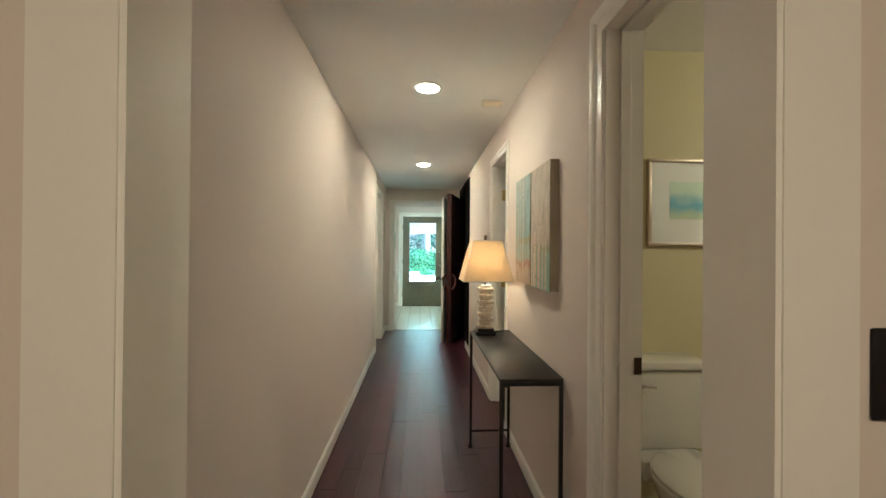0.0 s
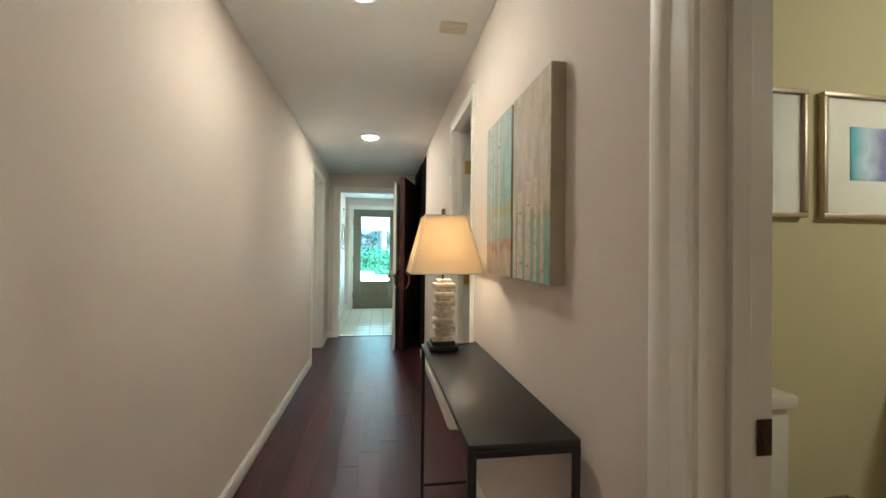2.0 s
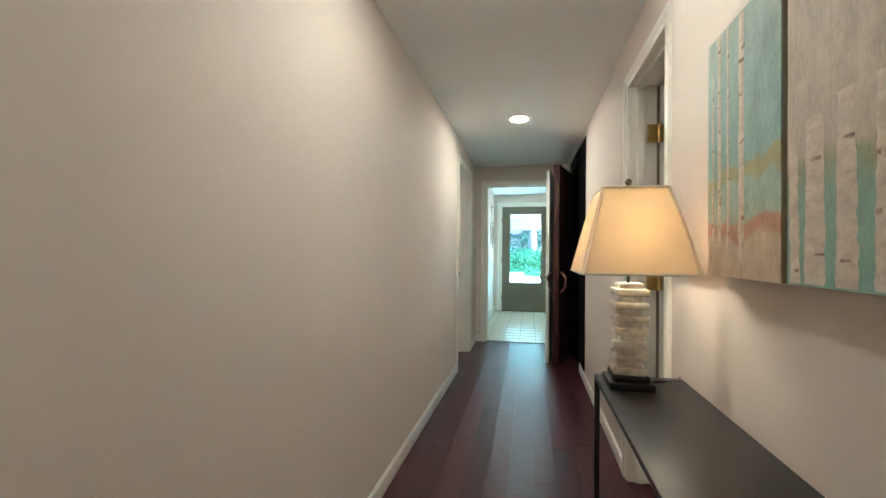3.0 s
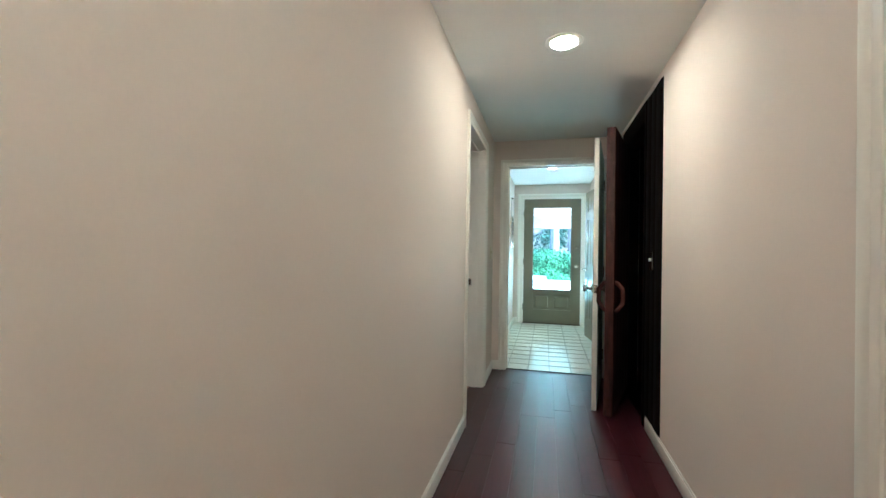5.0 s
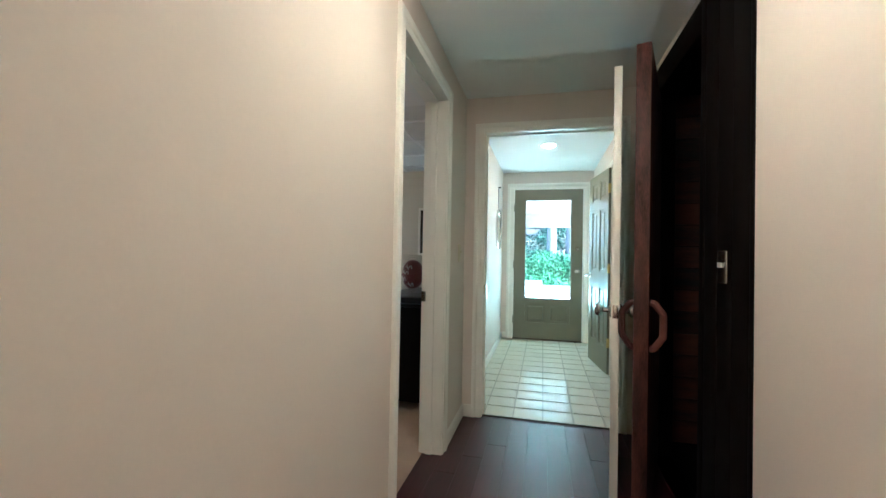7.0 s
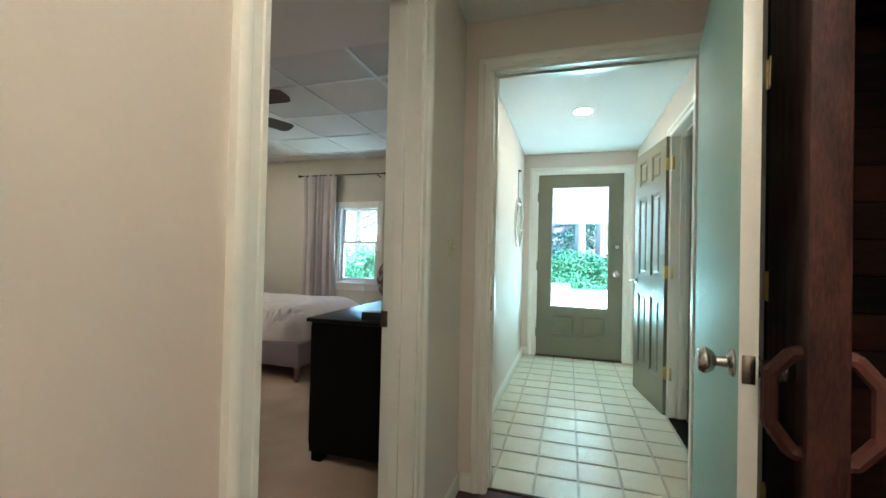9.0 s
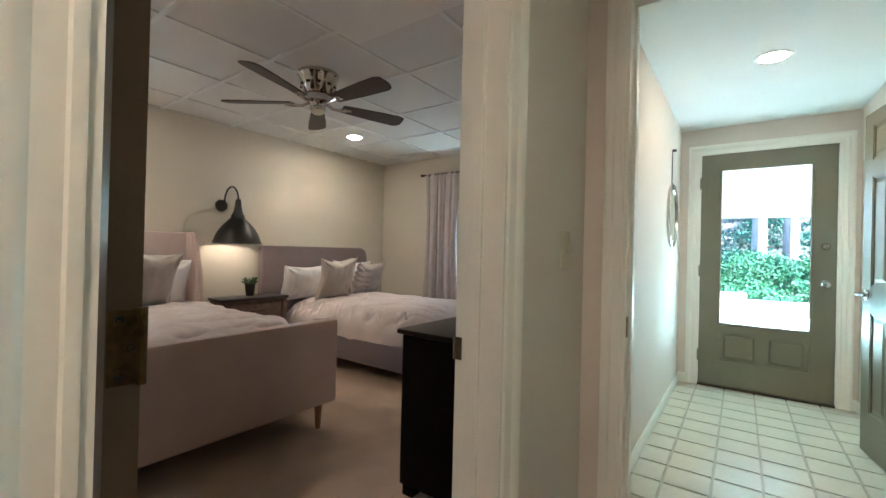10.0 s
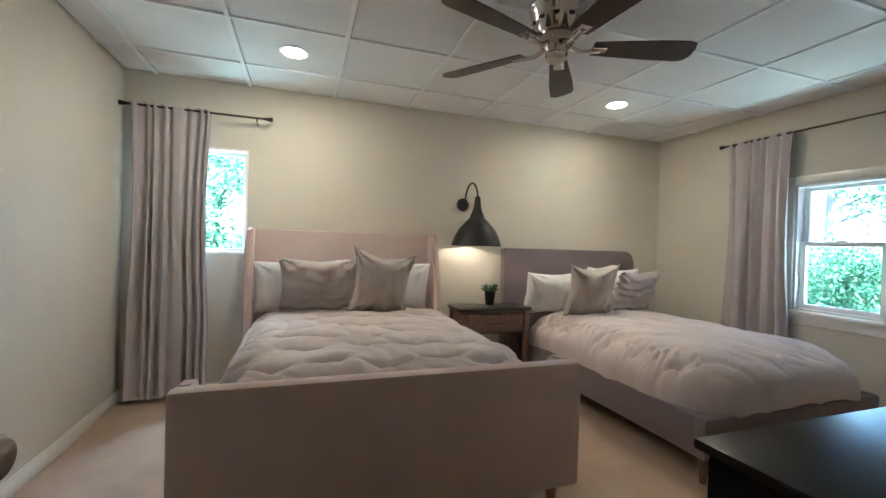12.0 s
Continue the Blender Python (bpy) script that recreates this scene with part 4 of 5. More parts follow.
PAPER = material("picture_mat", (0.66, 0.63, 0.54), 0.8, vary=0.03, bump=0.05)
CHAMPAGNE = material("champagne_frame", (0.56, 0.47, 0.35), 0.4, 0.7, vary=0.1, scale=12, fine=120, bump=0.05)
PICTURE_GLASS = clear_glass("picture_glass")


def watercolour(name, a, b, c, sideways):
    m = material(name, b, 0.8, vary=0.1, scale=10, fine=60)
    t = m.node_tree
    co, sep, wob, add, ramp = (t.nodes.new(k) for k in ("ShaderNodeTexCoord", "ShaderNodeSeparateXYZ", "ShaderNodeTexNoise", "ShaderNodeMath", "ShaderNodeValToRGB"))
    wob.inputs["Scale"].default_value = 14
    t.links.new(co.outputs["Generated"], sep.inputs[0])
    t.links.new(co.outputs["Object"], wob.inputs["Vector"])
    add.operation = "MULTIPLY_ADD"
    add.inputs[1].default_value = 0.5
    t.links.new(wob.outputs["Fac"], add.inputs[0])
    t.links.new(sep.outputs["X" if sideways else "Z"], add.inputs[2])
    e = ramp.color_ramp.elements
    e[0].position, e[0].color, e[1].position, e[1].color = 0.3, (*a, 1), 1.0, (*c, 1)
    k = e.new(0.65)
    k.color = (*b, 1)
    t.links.new(add.outputs[0], ramp.inputs["Fac"])
    t.links.new(ramp.outputs["Color"], t.nodes["Principled BSDF"].inputs["Base Color"])
    return m


for x0, x1, words, wc in ((1.215, 1.638, "silver-framed picture with a blue-green watercolour square", watercolour("green_blue_watercolour", (0.45, 0.5, 0.25), (0.10, 0.28, 0.36), (0.5, 0.6, 0.42), False)),
                          (1.697, 2.13, "silver-framed picture with a blue-violet watercolour square", watercolour("blue_violet_watercolour", (0.08, 0.35, 0.42), (0.5, 0.58, 0.66), (0.16, 0.15, 0.36), True))):
    pic = thing("framed_picture", (x0, 2.18, 1.303), words, "picture", "pair of framed pictures")
    w, h, f = x1 - x0, 0.42, 0.016
    bm = bmesh.new()
    for a in ((0, w, 0, f), (0, w, h - f, h), (0, f, f, h - f), (w - f, w, f, h - f)):
        cube(bm, a[0], a[1], -0.026, -0.001, a[2], a[3], 0.003)
    part("frame", bm, CHAMPAGNE, pic)
    part("mat_board", block(f, w - f, -0.012, -0.002, f, h - f), PAPER, pic, smooth=False)
    part("watercolour", block(w / 2 - 0.1, w / 2 + 0.08, -0.014, -0.012, h / 2 - 0.08, h / 2 + 0.10), wc, pic, smooth=False)
    pg = part("pane", block(f, w - f, -0.019, -0.0175, f, h - f), PICTURE_GLASS, pic, smooth=False)
    pg.visible_shadow = False
vanity = thing("vanity_cabinet", (2.48, 1.88, 0), "cream painted bathroom vanity cabinet", "cabinet")
part("body", block(2.03, 2.93, 1.66, 2.175, 0.08, 0.742, 0.002), TRIM, vanity, world=True)
part("plinth", block(2.05, 2.93, 1.72, 2.175, 0.002, 0.08), TRIM, vanity, world=True)
for a, b in ((2.06, 2.46), (2.50, 2.90)):
    bm = block(a, b, 1.642, 1.66, 0.12, 0.52, 0.003)
    cube(bm, a + 0.05, b - 0.05, 1.636, 1.642, 0.17, 0.47, 0.003)
    d = part("cabinet_door", bm, TRIM, vanity, world=True)
    part("drawer_front", block(a, b, 1.642, 1.66, 0.55, 0.72, 0.003), TRIM, vanity, world=True)
for z in (0.14, 0.55):
    part("side_panel", block(2.024, 2.03, 1.70, 2.14, z, z + (0.37 if z < 0.3 else 0.17), 0.002), TRIM, vanity, world=True)
GRANITE = material("speckled_granite", (0.55, 0.47, 0.40), 0.2, vary=0.3, scale=18, fine=70, bump=0.03, dark=(0.13, 0.10, 0.09))
bm = block(1.995, 2.945, 1.62, 2.178, 0.744, 0.775, 0.003)
cube(bm, 1.995, 2.945, 2.155, 2.178, 0.776, 0.878, 0.003)
tagged(mesh_object("countertop", bm, GRANITE), "speckled granite vanity top with a backsplash", "countertop")
holder = thing("toilet_paper_stand", (1.60, 2.02, 0.001), "metal stand holding a toilet paper roll", "paper holder")
part("base", lathe(bmesh.new(), [(0.075, 0), (0.075, 0.008), (0.02, 0.016)], None), NICKEL, holder)
part("post", tube(bmesh.new(), [(0, 0, 0.01), (0, 0, 0.43)], 0.009), NICKEL, holder)
bm = tube(bmesh.new(), [(0.0, 0.0, 0.43), (-0.03, -0.03, 0.432), (-0.02, 0.06, 0.432), (0.1, 0.07, 0.43), (0.14, 0.0, 0.426), (0.12, -0.06, 0.42), (0.14, -0.075, 0.40)], 0.005)
part("ring_arm", bm, NICKEL, holder)
part("arm", tube(bmesh.new(), [(0, -0.03, 0.385), (0.15, -0.035, 0.385)], 0.006), NICKEL, holder)
roll = lathe(bmesh.new(), [(0.02, 0.0), (0.052, 0.001), (0.053, 0.05), (0.052, 0.099), (0.02, 0.1)], Matrix.Translation((1.615, 1.985, 0.372)) @ Matrix.Rotation(radians(90), 4, "Y"))
tagged(mesh_object("toilet_paper_roll", roll, fabric("tissue_paper", (0.8, 0.77, 0.7), 200, sheen=0)), "white toilet paper roll on its stand", "paper roll")

# ---- bedroom ----
def curtain(name, origin, along, width, height, folds, seed, label, mat):
    """A pleated hanging panel: origin at its top start, along: the way it runs; it hangs clear of the floor."""
    rng = random.Random(seed)
    out = Vector((0, 0, 1)).cross(along)
    n, rows = folds * 12, []
    phase = [rng.uniform(-0.6, 0.6) for _ in range(folds + 2)]
    for k in range(25):
        u = k / 24
        row = []
        spread = 1.0 - 0.10 * math.sin(math.pi * min(u * 1.4, 1)) + 0.02 * u
        for i in range(n + 1):
            s = i / n
            f = (s + 0.035 * math.sin(2 * math.pi * s * 1.7 + seed) + 0.02 * math.sin(2 * math.pi * s * 4.3 + seed * 2)) * folds * 0.94 + 0.04 * folds
            f = min(max(f, 0.0), folds)
            ph = phase[int(f)] * (1 - f % 1) + phase[int(f) + 1] * (f % 1)
            wave = math.sin(2 * math.pi * f + ph * (0.3 + u))
            deep = (0.012 + 0.024 * min(u * 2, 1)) * (0.7 + 0.9 * noise.noise(Vector((f * 0.8, u * 1.5, seed))))
            drift = 0.02 * u * noise.noise(Vector((f * 0.5, u * 2.0, seed + 5)))
            pos = origin + along * ((s - 0.5) * spread + 0.5) * width + out * (deep * wave + drift) + along * drift
            row.append((pos.x, pos.y, origin.z - height * u + (0.006 * wave if u == 1 else 0) + (0.012 * (wave > 0.2) if u == 0 else 0)))
        rows.append(row)
    return rows


LINEN = fabric("grey_lilac_curtain_linen", (0.50, 0.445, 0.445), 420, 0.05)


def hung_curtain(start, end, rod_z, width, at, height, folds, seed, label, finial):
    a, b = Vector((*start, rod_z)), Vector((*end, rod_z))
    along = (b - a).normalized()
    back = Vector((0, 0, 1)).cross(along)
    rod = thing("curtain_rod", a, "thin dark metal curtain rod with end finials", "curtain rod")
    part("rod", tube(bmesh.new(), [a, b], 0.008), BRONZE, rod, world=True)
    for p, d in ((a, -1), (b, 1)):
        part("finial", tube(bmesh.new(), [p, p + along * d * 0.02, p + along * d * 0.025, p + along * d * 0.055, p + along * d * 0.06], [0.010, 0.011, 0.013, 0.017, 0.012]), BLACK_METAL, rod, world=True)
    for s in (0.06, 0.94):
        p = a.lerp(b, s)
        part("bracket", tube(bmesh.new(), [p, p + Vector((0, 0, -0.02)), p - finial * 0.078 + Vector((0, 0, -0.02)), p - finial * 0.083 + Vector((0, 0, -0.035))], 0.006), BRONZE, rod, world=True)
    rows = curtain("curtain", a + along * at + Vector((0, 0, 0.012)), along, width, height, folds, seed, label, LINEN)
    ob = mesh_object("curtain", sheet(rows, 0.003), LINEN)
    tagged(ob, label, "curtain")


hung_curtain((-3.985, 4.87), (-3.985, 5.715), 2.06, 0.50, 0.0, 2.03, 8, 3, "grey lilac linen curtain pulled to one side of the narrow window", Vector((1, 0, 0)))
hung_curtain((-3.27, 9.50), (-2.13, 9.50), 2.095, 0.50, 0.02, 2.06, 8, 8, "grey lilac linen curtain pulled beside the double-hung window", Vector((0, -1, 0)))

TAUPE_UPH = fabric("taupe_upholstery", (0.59, 0.465, 0.43), 600, 0.05)
MAUVE_UPH = fabric("mauve_grey_upholstery", (0.22, 0.175, 0.185), 600, 0.06)
DUVET = fabric("beige_cotton_duvet", (0.63, 0.545, 0.525), 700, 0.04, 0.15)
WHITE_COTTON = fabric("white_cotton", (0.86, 0.85, 0.85), 700, 0.03, 0.1)
GREY_LINEN = fabric("grey_linen", (0.50, 0.445, 0.40), 380, 0.08, 0.2, 0.5)
STRIPE_LINEN = fabric("striped_grey_linen", (0.54, 0.475, 0.45), 380, 0.15, 0.2, 0.6)
LEG_WOOD = material("brown_leg_wood", (0.22, 0.10, 0.05), 0.4, vary=0.2, scale=5, fine=40, bump=0.1, stretch=(5, 5, 1))
DARK_LEG = material("dark_leg_wood", (0.16, 0.10, 0.07), 0.45, vary=0.2, scale=5, fine=40, bump=0.1, stretch=(5, 5, 1))


def bevelled(pts, y0, y1, r=0.02):
    """A slab from an outline in x and z, run from y0 to y1, its edges rounded."""
    bm = bmesh.new()
    f = bm.faces.new([bm.verts.new((x, y0, z)) for x, z in pts])
    made = bmesh.ops.extrude_face_region(bm, geom=[f])["geom"]
    bmesh.ops.translate(bm, verts=[v for v in made if isinstance(v, bmesh.types.BMVert)], vec=(0, y1 - y0, 0))
    sharp = [e for e in bm.edges if len(e.link_faces) == 2 and e.calc_face_angle(0) > 0.8]
    bmesh.ops.bevel(bm, geom=sharp, offset=r, segments=3, affect="EDGES")
    return bm


def duvet_mesh(x0, x1, y0, y1, top, drop, quilt, seed, begin=0.7, seam=None):
    """A soft cover over a bed: domed top, pinched by tufts or smooth, rolling over the sides and the foot."""
    nx, ny = 170, 170
    rows = []
    rng = random.Random(int(seed * 10))
    tufts = []
    if quilt:
        for i in range(0, int((x1 - x0) / quilt) + 1):
            for j in range(-1, int((y1 - y0) / quilt) + 2):
                tufts.append((x0 + quilt * (i + 0.45) + rng.uniform(-0.03, 0.03), y0 + quilt * (j + 0.5 * (i % 2)) + rng.uniform(-0.03, 0.03), rng.uniform(0.06, 0.12), rng.uniform(-0.35, 0.35)))
    for i in range(nx + 1):
        row = []
        for j in range(ny + 1):
            u, v = i / nx, j / ny
            a = (v - 0.5) * 2
            edge = max(0.0, (abs(a) - begin) / (1 - begin))
            foot = max(0.0, (u - 0.5 - begin / 2) / (0.5 - begin / 2))
            d = math.hypot(edge, foot)
            if d > 1:
                # the corner is rounded in plan
                edge, foot, d = edge / d, foot / d, 1.0
                a = math.copysign(begin + (1 - begin) * edge if edge else abs(a), a)
                u = 0.5 + begin / 2 + (0.5 - begin / 2) * foot if foot else u
            x, y = x0 + (x1 - x0) * u, (y0 + y1) / 2 + a * (y1 - y0) / 2
            fall = drop * (1 - max(0.0, 1 - d ** 2.3) ** 0.435)
            flow = noise.noise(Vector((x * 2.5, y * 2.5, seed + 9)))
            z = top - fall - 0.06 * math.exp(-(x - x0) / 0.08) + 0.03 * (1 - a * a) + 0.012 * noise.noise(Vector((x * 3.0, y * 3.0, seed)))
            for tx, ty, long, skew in tufts:
                dx, dy = x - tx, y - ty
                if abs(dx) < 0.25 and abs(dy) < 0.3:
                    dx += skew * dy + 1.2 * dy * dy
                    z -= 0.022 * math.exp(-(dx / 0.05) ** 2 - (dy / 0.11) ** 2) + 0.05 * math.exp(-(dx / 0.015) ** 2 - (dy / long) ** 2)
                    # seam that runs up the bed from tuft to tuft
                    z -= 0.004 * math.exp(-(dy / 0.02) ** 2 - (dx / 0.12) ** 2)
            # wrinkles that slant down over the rolled edges
            side = math.exp(-((d - 0.6) / 0.3) ** 2)
            slant = 1 - abs(noise.noise(Vector(((x + 0.5 * abs(a)) * 9 + flow, a * 1.6 + y * 0.5, seed + 5))))
            fine = 1 - abs(noise.noise(Vector(((x - 0.3 * abs(a)) * 15 + flow, a * 3.0, seed + 7))))
            z -= (side if edge > foot else 0.25 * side) * (0.05 * max(0, slant - 0.75) / 0.25 + 0.03 * max(0, fine - 0.75) / 0.25)
            # soft creases that wander over the top
            wander = 1 - abs(noise.noise(Vector((x * 4.5 + 1.5 * flow, y * 3.2, seed + 13))))
            z -= 0.012 * max(0, wander - 0.8) / 0.2 * (1 - 0.6 * side)
            if seam is not None:
                z -= 0.005 * math.exp(-((x - seam - 0.02 * flow) / 0.009) ** 2)
            out = 0.02 * d * noise.noise(Vector((x * 5, y * 5, seed + 2.0)))
            y += math.copysign(out, a) if edge else 0
            x += out if foot else 0
            row.append((x, y, z))
        rows.append(row)
    # closed by an underside and a hem
    bm = bmesh.new()
    upper = [[bm.verts.new(q) for q in row] for row in rows]
    lower = [[bm.verts.new((q[0], q[1], q[2] - 0.025)) for q in row] for row in rows]
    for grid in (upper, lower):
        for f, g in zip(grid, grid[1:]):
            for k in range(ny):
                bm.faces.new((f[k], f[k + 1], g[k + 1], g[k]))
    ring = [(0, j) for j in range(ny)] + [(i, ny) for i in range(nx)] + [(nx, j) for j in range(ny, 0, -1)] + [(i, 0) for i in range(nx, 0, -1)]
    for (i, j), (k, l) in zip(ring, ring[1:] + ring[:1]):
        bm.faces.new((upper[i][j], upper[k][l], lower[k][l], lower[i][j]))
    bmesh.ops.remove_doubles(bm, verts=bm.verts, dist=0.0004)
    return bm


def pillow_mesh(w, h, d, seed, wrinkle=0.011, ear=0.18, ruffle=0.0, stripes=False):
    """A stuffed pillow standing on its long edge: width along x, height along z, thickness along y."""
    n = 34
    faces = []
    bm = bmesh.new()
    sides = []
    for s in (-1, 1):
        grid = []
        for i in range(n + 1):
            row = []
            for j in range(n + 1):
                a, b = i / n * 2 - 1, j / n * 2 - 1
                x = a * w / 2 * (1 - 0.6 * ear * (1 - abs(b) ** 2) * abs(a) ** 3)
                z = b * h / 2 * (1 - (ear if b > 0 else 0.12) * (1 - abs(a + 0.12 * math.sin(seed * 3)) ** 1.3) * abs(b) ** 3)
                bulge = max(0.0, (1 - abs(a) ** 2.4) * (1 - abs(b) ** 2.4)) ** 0.55
                wr = wrinkle * (noise.noise(Vector((x * 9 + seed, z * 9, s * 2.0))) + 0.6 * noise.noise(Vector((x * 26, z * 8 + seed, s))))
                # folds that run in from the corners
                rad, turn = math.hypot(1 - abs(a), 1 - abs(b)), math.atan2(1 - abs(b), 1 - abs(a) + 1e-6)
                wr += wrinkle * 1.6 * math.sin(turn * 9 + seed + (a > 0) * 1.7 + (b > 0) * 2.9) * math.exp(-(rad / 0.5) ** 2)
                if stripes:
                    wr += (0.006 + 0.012 * max(0.0, -a)) * math.sin(z * 85 + 4 * noise.noise(Vector((x * 7, z * 5, seed))))
                y = s * (bulge * d / 2 + wr * min(1, bulge * 2))
                edge = max(abs(a), abs(b))
                if ruffle and edge > 0.9:
                    y += ruffle * (edge - 0.9) * 10 * math.sin((a + b) * 40 + seed)
                row.append(bm.verts.new((x, y, z + h / 2)))
            grid.append(row)
        sides.append(grid)
        for p, q in zip(grid, grid[1:]):
            for k in range(n):
                bm.faces.new((p[k], p[k + 1], q[k + 1], q[k]))
    bmesh.ops.remove_doubles(bm, verts=bm.verts, dist=0.0015)
    return bm


def pillow(x, y, z, w, h, d, lean, turn, seed, mat, label, roll=0.0, **kw):
    bm = pillow_mesh(w, h, d, seed, **kw)
    m = Matrix.Translation((x, y, z)) @ Matrix.Rotation(radians(90 + turn), 4, "Z") @ Matrix.Rotation(radians(lean), 4, "X") @ Matrix.Rotation(radians(roll), 4, "Y")
    ob = mesh_object("pillow", bm, mat)
    ob.matrix_world = m
    tagged(ob, label, "pillow")
    return ob


def leg(bed, x, y, top, mat):
    return part("leg", lathe(bmesh.new(), [(0.014, 0.003), (0.016, 0.01), (0.028, top)], Matrix.Translation((x, y, 0)), 16), mat, bed, world=True)


# wing bed
bed = thing("wing_bed", (-3.07, 6.36, 0), "taupe upholstered bed with winged headboard and tall footboard", "bed")
part("headboard", block(-4.06, -3.955, 5.66, 7.02, 0.2, 1.245, 0.02), TAUPE_UPH, bed, world=True)
for y0, y1 in ((5.625, 5.675), (7.0, 7.05)):
    part("wing", bevelled([(-4.06, 0.15), (-3.70, 0.15), (-3.72, 0.85), (-3.84, 1.23), (-3.87, 1.25), (-4.06, 1.25)], y0, y1, 0.015), TAUPE_UPH, bed, world=True)
part("footboard", block(-2.165, -2.09, 5.61, 7.15, 0.152, 0.685, 0.022), TAUPE_UPH, bed, world=True)
for y0, y1 in ((5.61, 5.685), (7.075, 7.15)):
    part("footboard_return", bevelled([(-2.15, 0.2), (-2.15, 0.685), (-2.26, 0.672), (-2.40, 0.54), (-2.5, 0.42), (-2.5, 0.2)], y0, y1, 0.02), TAUPE_UPH, bed, world=True)
    part("side_rail", block(-3.75, -2.45, y0 + 0.01, y1 - 0.01, 0.2, 0.42, 0.02), TAUPE_UPH, bed, world=True)
part("slat_base", block(-3.96, -2.16, 5.68, 7.08, 0.15, 0.36), BLACK_TOP, bed, world=True)
for x, y in ((-2.13, 5.72), (-2.13, 7.035), (-3.9, 5.72), (-3.9, 7.0)):
    leg(bed, x, y, 0.21, LEG_WOOD)
part_top = mesh_object("mattress", block(-3.95, -2.19, 5.72, 7.03, 0.361, 0.57, 0.07), WHITE_COTTON)
tagged(part_top, "white mattress on the taupe bed", "mattress")
tagged(mesh_object("duvet", duvet_mesh(-3.86, -2.18, 5.665, 7.09, 0.675, 0.24, 0.235, 2.0, 0.72), DUVET), "puffy beige quilted duvet on the taupe bed", "duvet")
pillow(-3.86, 5.97, 0.635, 0.58, 0.39, 0.16, 14, 0, 1, WHITE_COTTON, "white cotton pillow against the winged headboard", ear=0.06)
pillow(-3.86, 6.68, 0.635, 0.58, 0.39, 0.16, 14, 0, 2, WHITE_COTTON, "white cotton pillow against the winged headboard", ear=0.06)
pillow(-3.70, 6.12, 0.645, 0.56, 0.44, 0.17, 20, 4, 3, STRIPE_LINEN, "gathered grey linen sham with ruffled ends", ruffle=0.022, stripes=True, ear=0.22, wrinkle=0.018)
pillow(-3.56, 6.52, 0.655, 0.44, 0.50, 0.17, 22, -6, 4, GREY_LINEN, "square grey linen cushion in front of the shams", roll=5, ear=0.34, wrinkle=0.023)
# platform bed
bed = thing("platform_bed", (-3.1, 8.6, 0), "mauve-grey upholstered platform bed with a rounded headboard", "bed")
part("headboard", bevelled([(7.735, 0.1), (7.735, 1.13), (7.75, 1.15), (9.10, 1.15), (9.17, 1.12), (9.2, 1.04), (9.2, 0.1)], -4.06, -3.97, 0.012), MAUVE_UPH, bed)
hb = bed.children[0]
hb.data.transform(Matrix(((0, 1, 0, 0), (1, 0, 0, 0), (0, 0, 1, 0), (0, 0, 0, 1))))
hb.data.transform(ROOT[bed.name].inverted())
hb.data.flip_normals()
for q in ((-3.97, -2.12, 7.90, 7.98), (-3.97, -2.12, 9.24, 9.32)):
    part("side_rail", block(*q, 0.13, 0.34, 0.02), MAUVE_UPH, bed, world=True)
part("foot_rail", block(-2.19, -2.11, 7.90, 9.32, 0.13, 0.34, 0.02), MAUVE_UPH, bed, world=True)
part("slat_base", block(-3.96, -2.19, 7.98, 9.24, 0.135, 0.3), BLACK_TOP, bed, world=True)
for x, y in ((-2.15, 7.94), (-2.15, 9.27), (-3.8, 7.94), (-3.8, 9.27)):
    leg(bed, x, y, 0.14, DARK_LEG)
tagged(mesh_object("mattress", block(-3.95, -2.36, 8.06, 9.16, 0.301, 0.47, 0.06), WHITE_COTTON), "white mattress on the mauve bed", "mattress")
tagged(mesh_object("duvet", duvet_mesh(-3.87, -2.10, 7.915, 9.31, 0.60, 0.25, 0.0, 7.0, 0.6, -2.75), DUVET), "smooth beige cotton duvet on the mauve bed", "duvet")
pillow(-3.87, 8.14, 0.57, 0.58, 0.40, 0.18, 16, 0, 5, WHITE_COTTON, "white cotton pillow against the mauve headboard", ruffle=0.012, wrinkle=0.02)
pillow(-3.85, 8.76, 0.57, 0.6, 0.44, 0.18, 12, 0, 6, WHITE_COTTON, "white cotton pillow against the mauve headboard")
pillow(-3.70, 8.86, 0.58, 0.52, 0.44, 0.15, 22, 8, 7, STRIPE_LINEN, "gathered grey linen sham on the mauve bed", ruffle=0.016, stripes=True, ear=0.22, wrinkle=0.012)
pillow(-3.60, 8.34, 0.585, 0.47, 0.50, 0.17, 22, -4, 8, GREY_LINEN, "square grey linen cushion on the mauve bed", roll=-5, ear=0.34, wrinkle=0.023)

# nightstand and plant
NS_WOOD = material("weathered_brown_wood", (0.17, 0.10, 0.075), 0.55, vary=0.25, scale=4, fine=40, bump=0.2, stretch=(1, 7, 7))
NS_TOP = material("dark_slate_top", (0.035, 0.03, 0.028), 0.35, vary=0.3, scale=6, fine=80, bump=0.1)
ns = thing("nightstand", (-3.83, 7.5, 0), "brown wooden nightstand with a dark top and one drawer", "nightstand")
A0, A1, C0, C1 = -3.965, -3.69, 7.20, 7.86
part("top", block(A0, A1, C0, C1, 0.63, 0.655, 0.003), NS_TOP, ns, world=True)
for x in (A0 + 0.03, A1 - 0.035):
    for y in (C0 + 0.04, C1 - 0.04):
        part("leg", block(x - 0.025, x + 0.025, y - 0.025, y + 0.025, 0.003, 0.63, 0.003), NS_WOOD, ns, world=True)
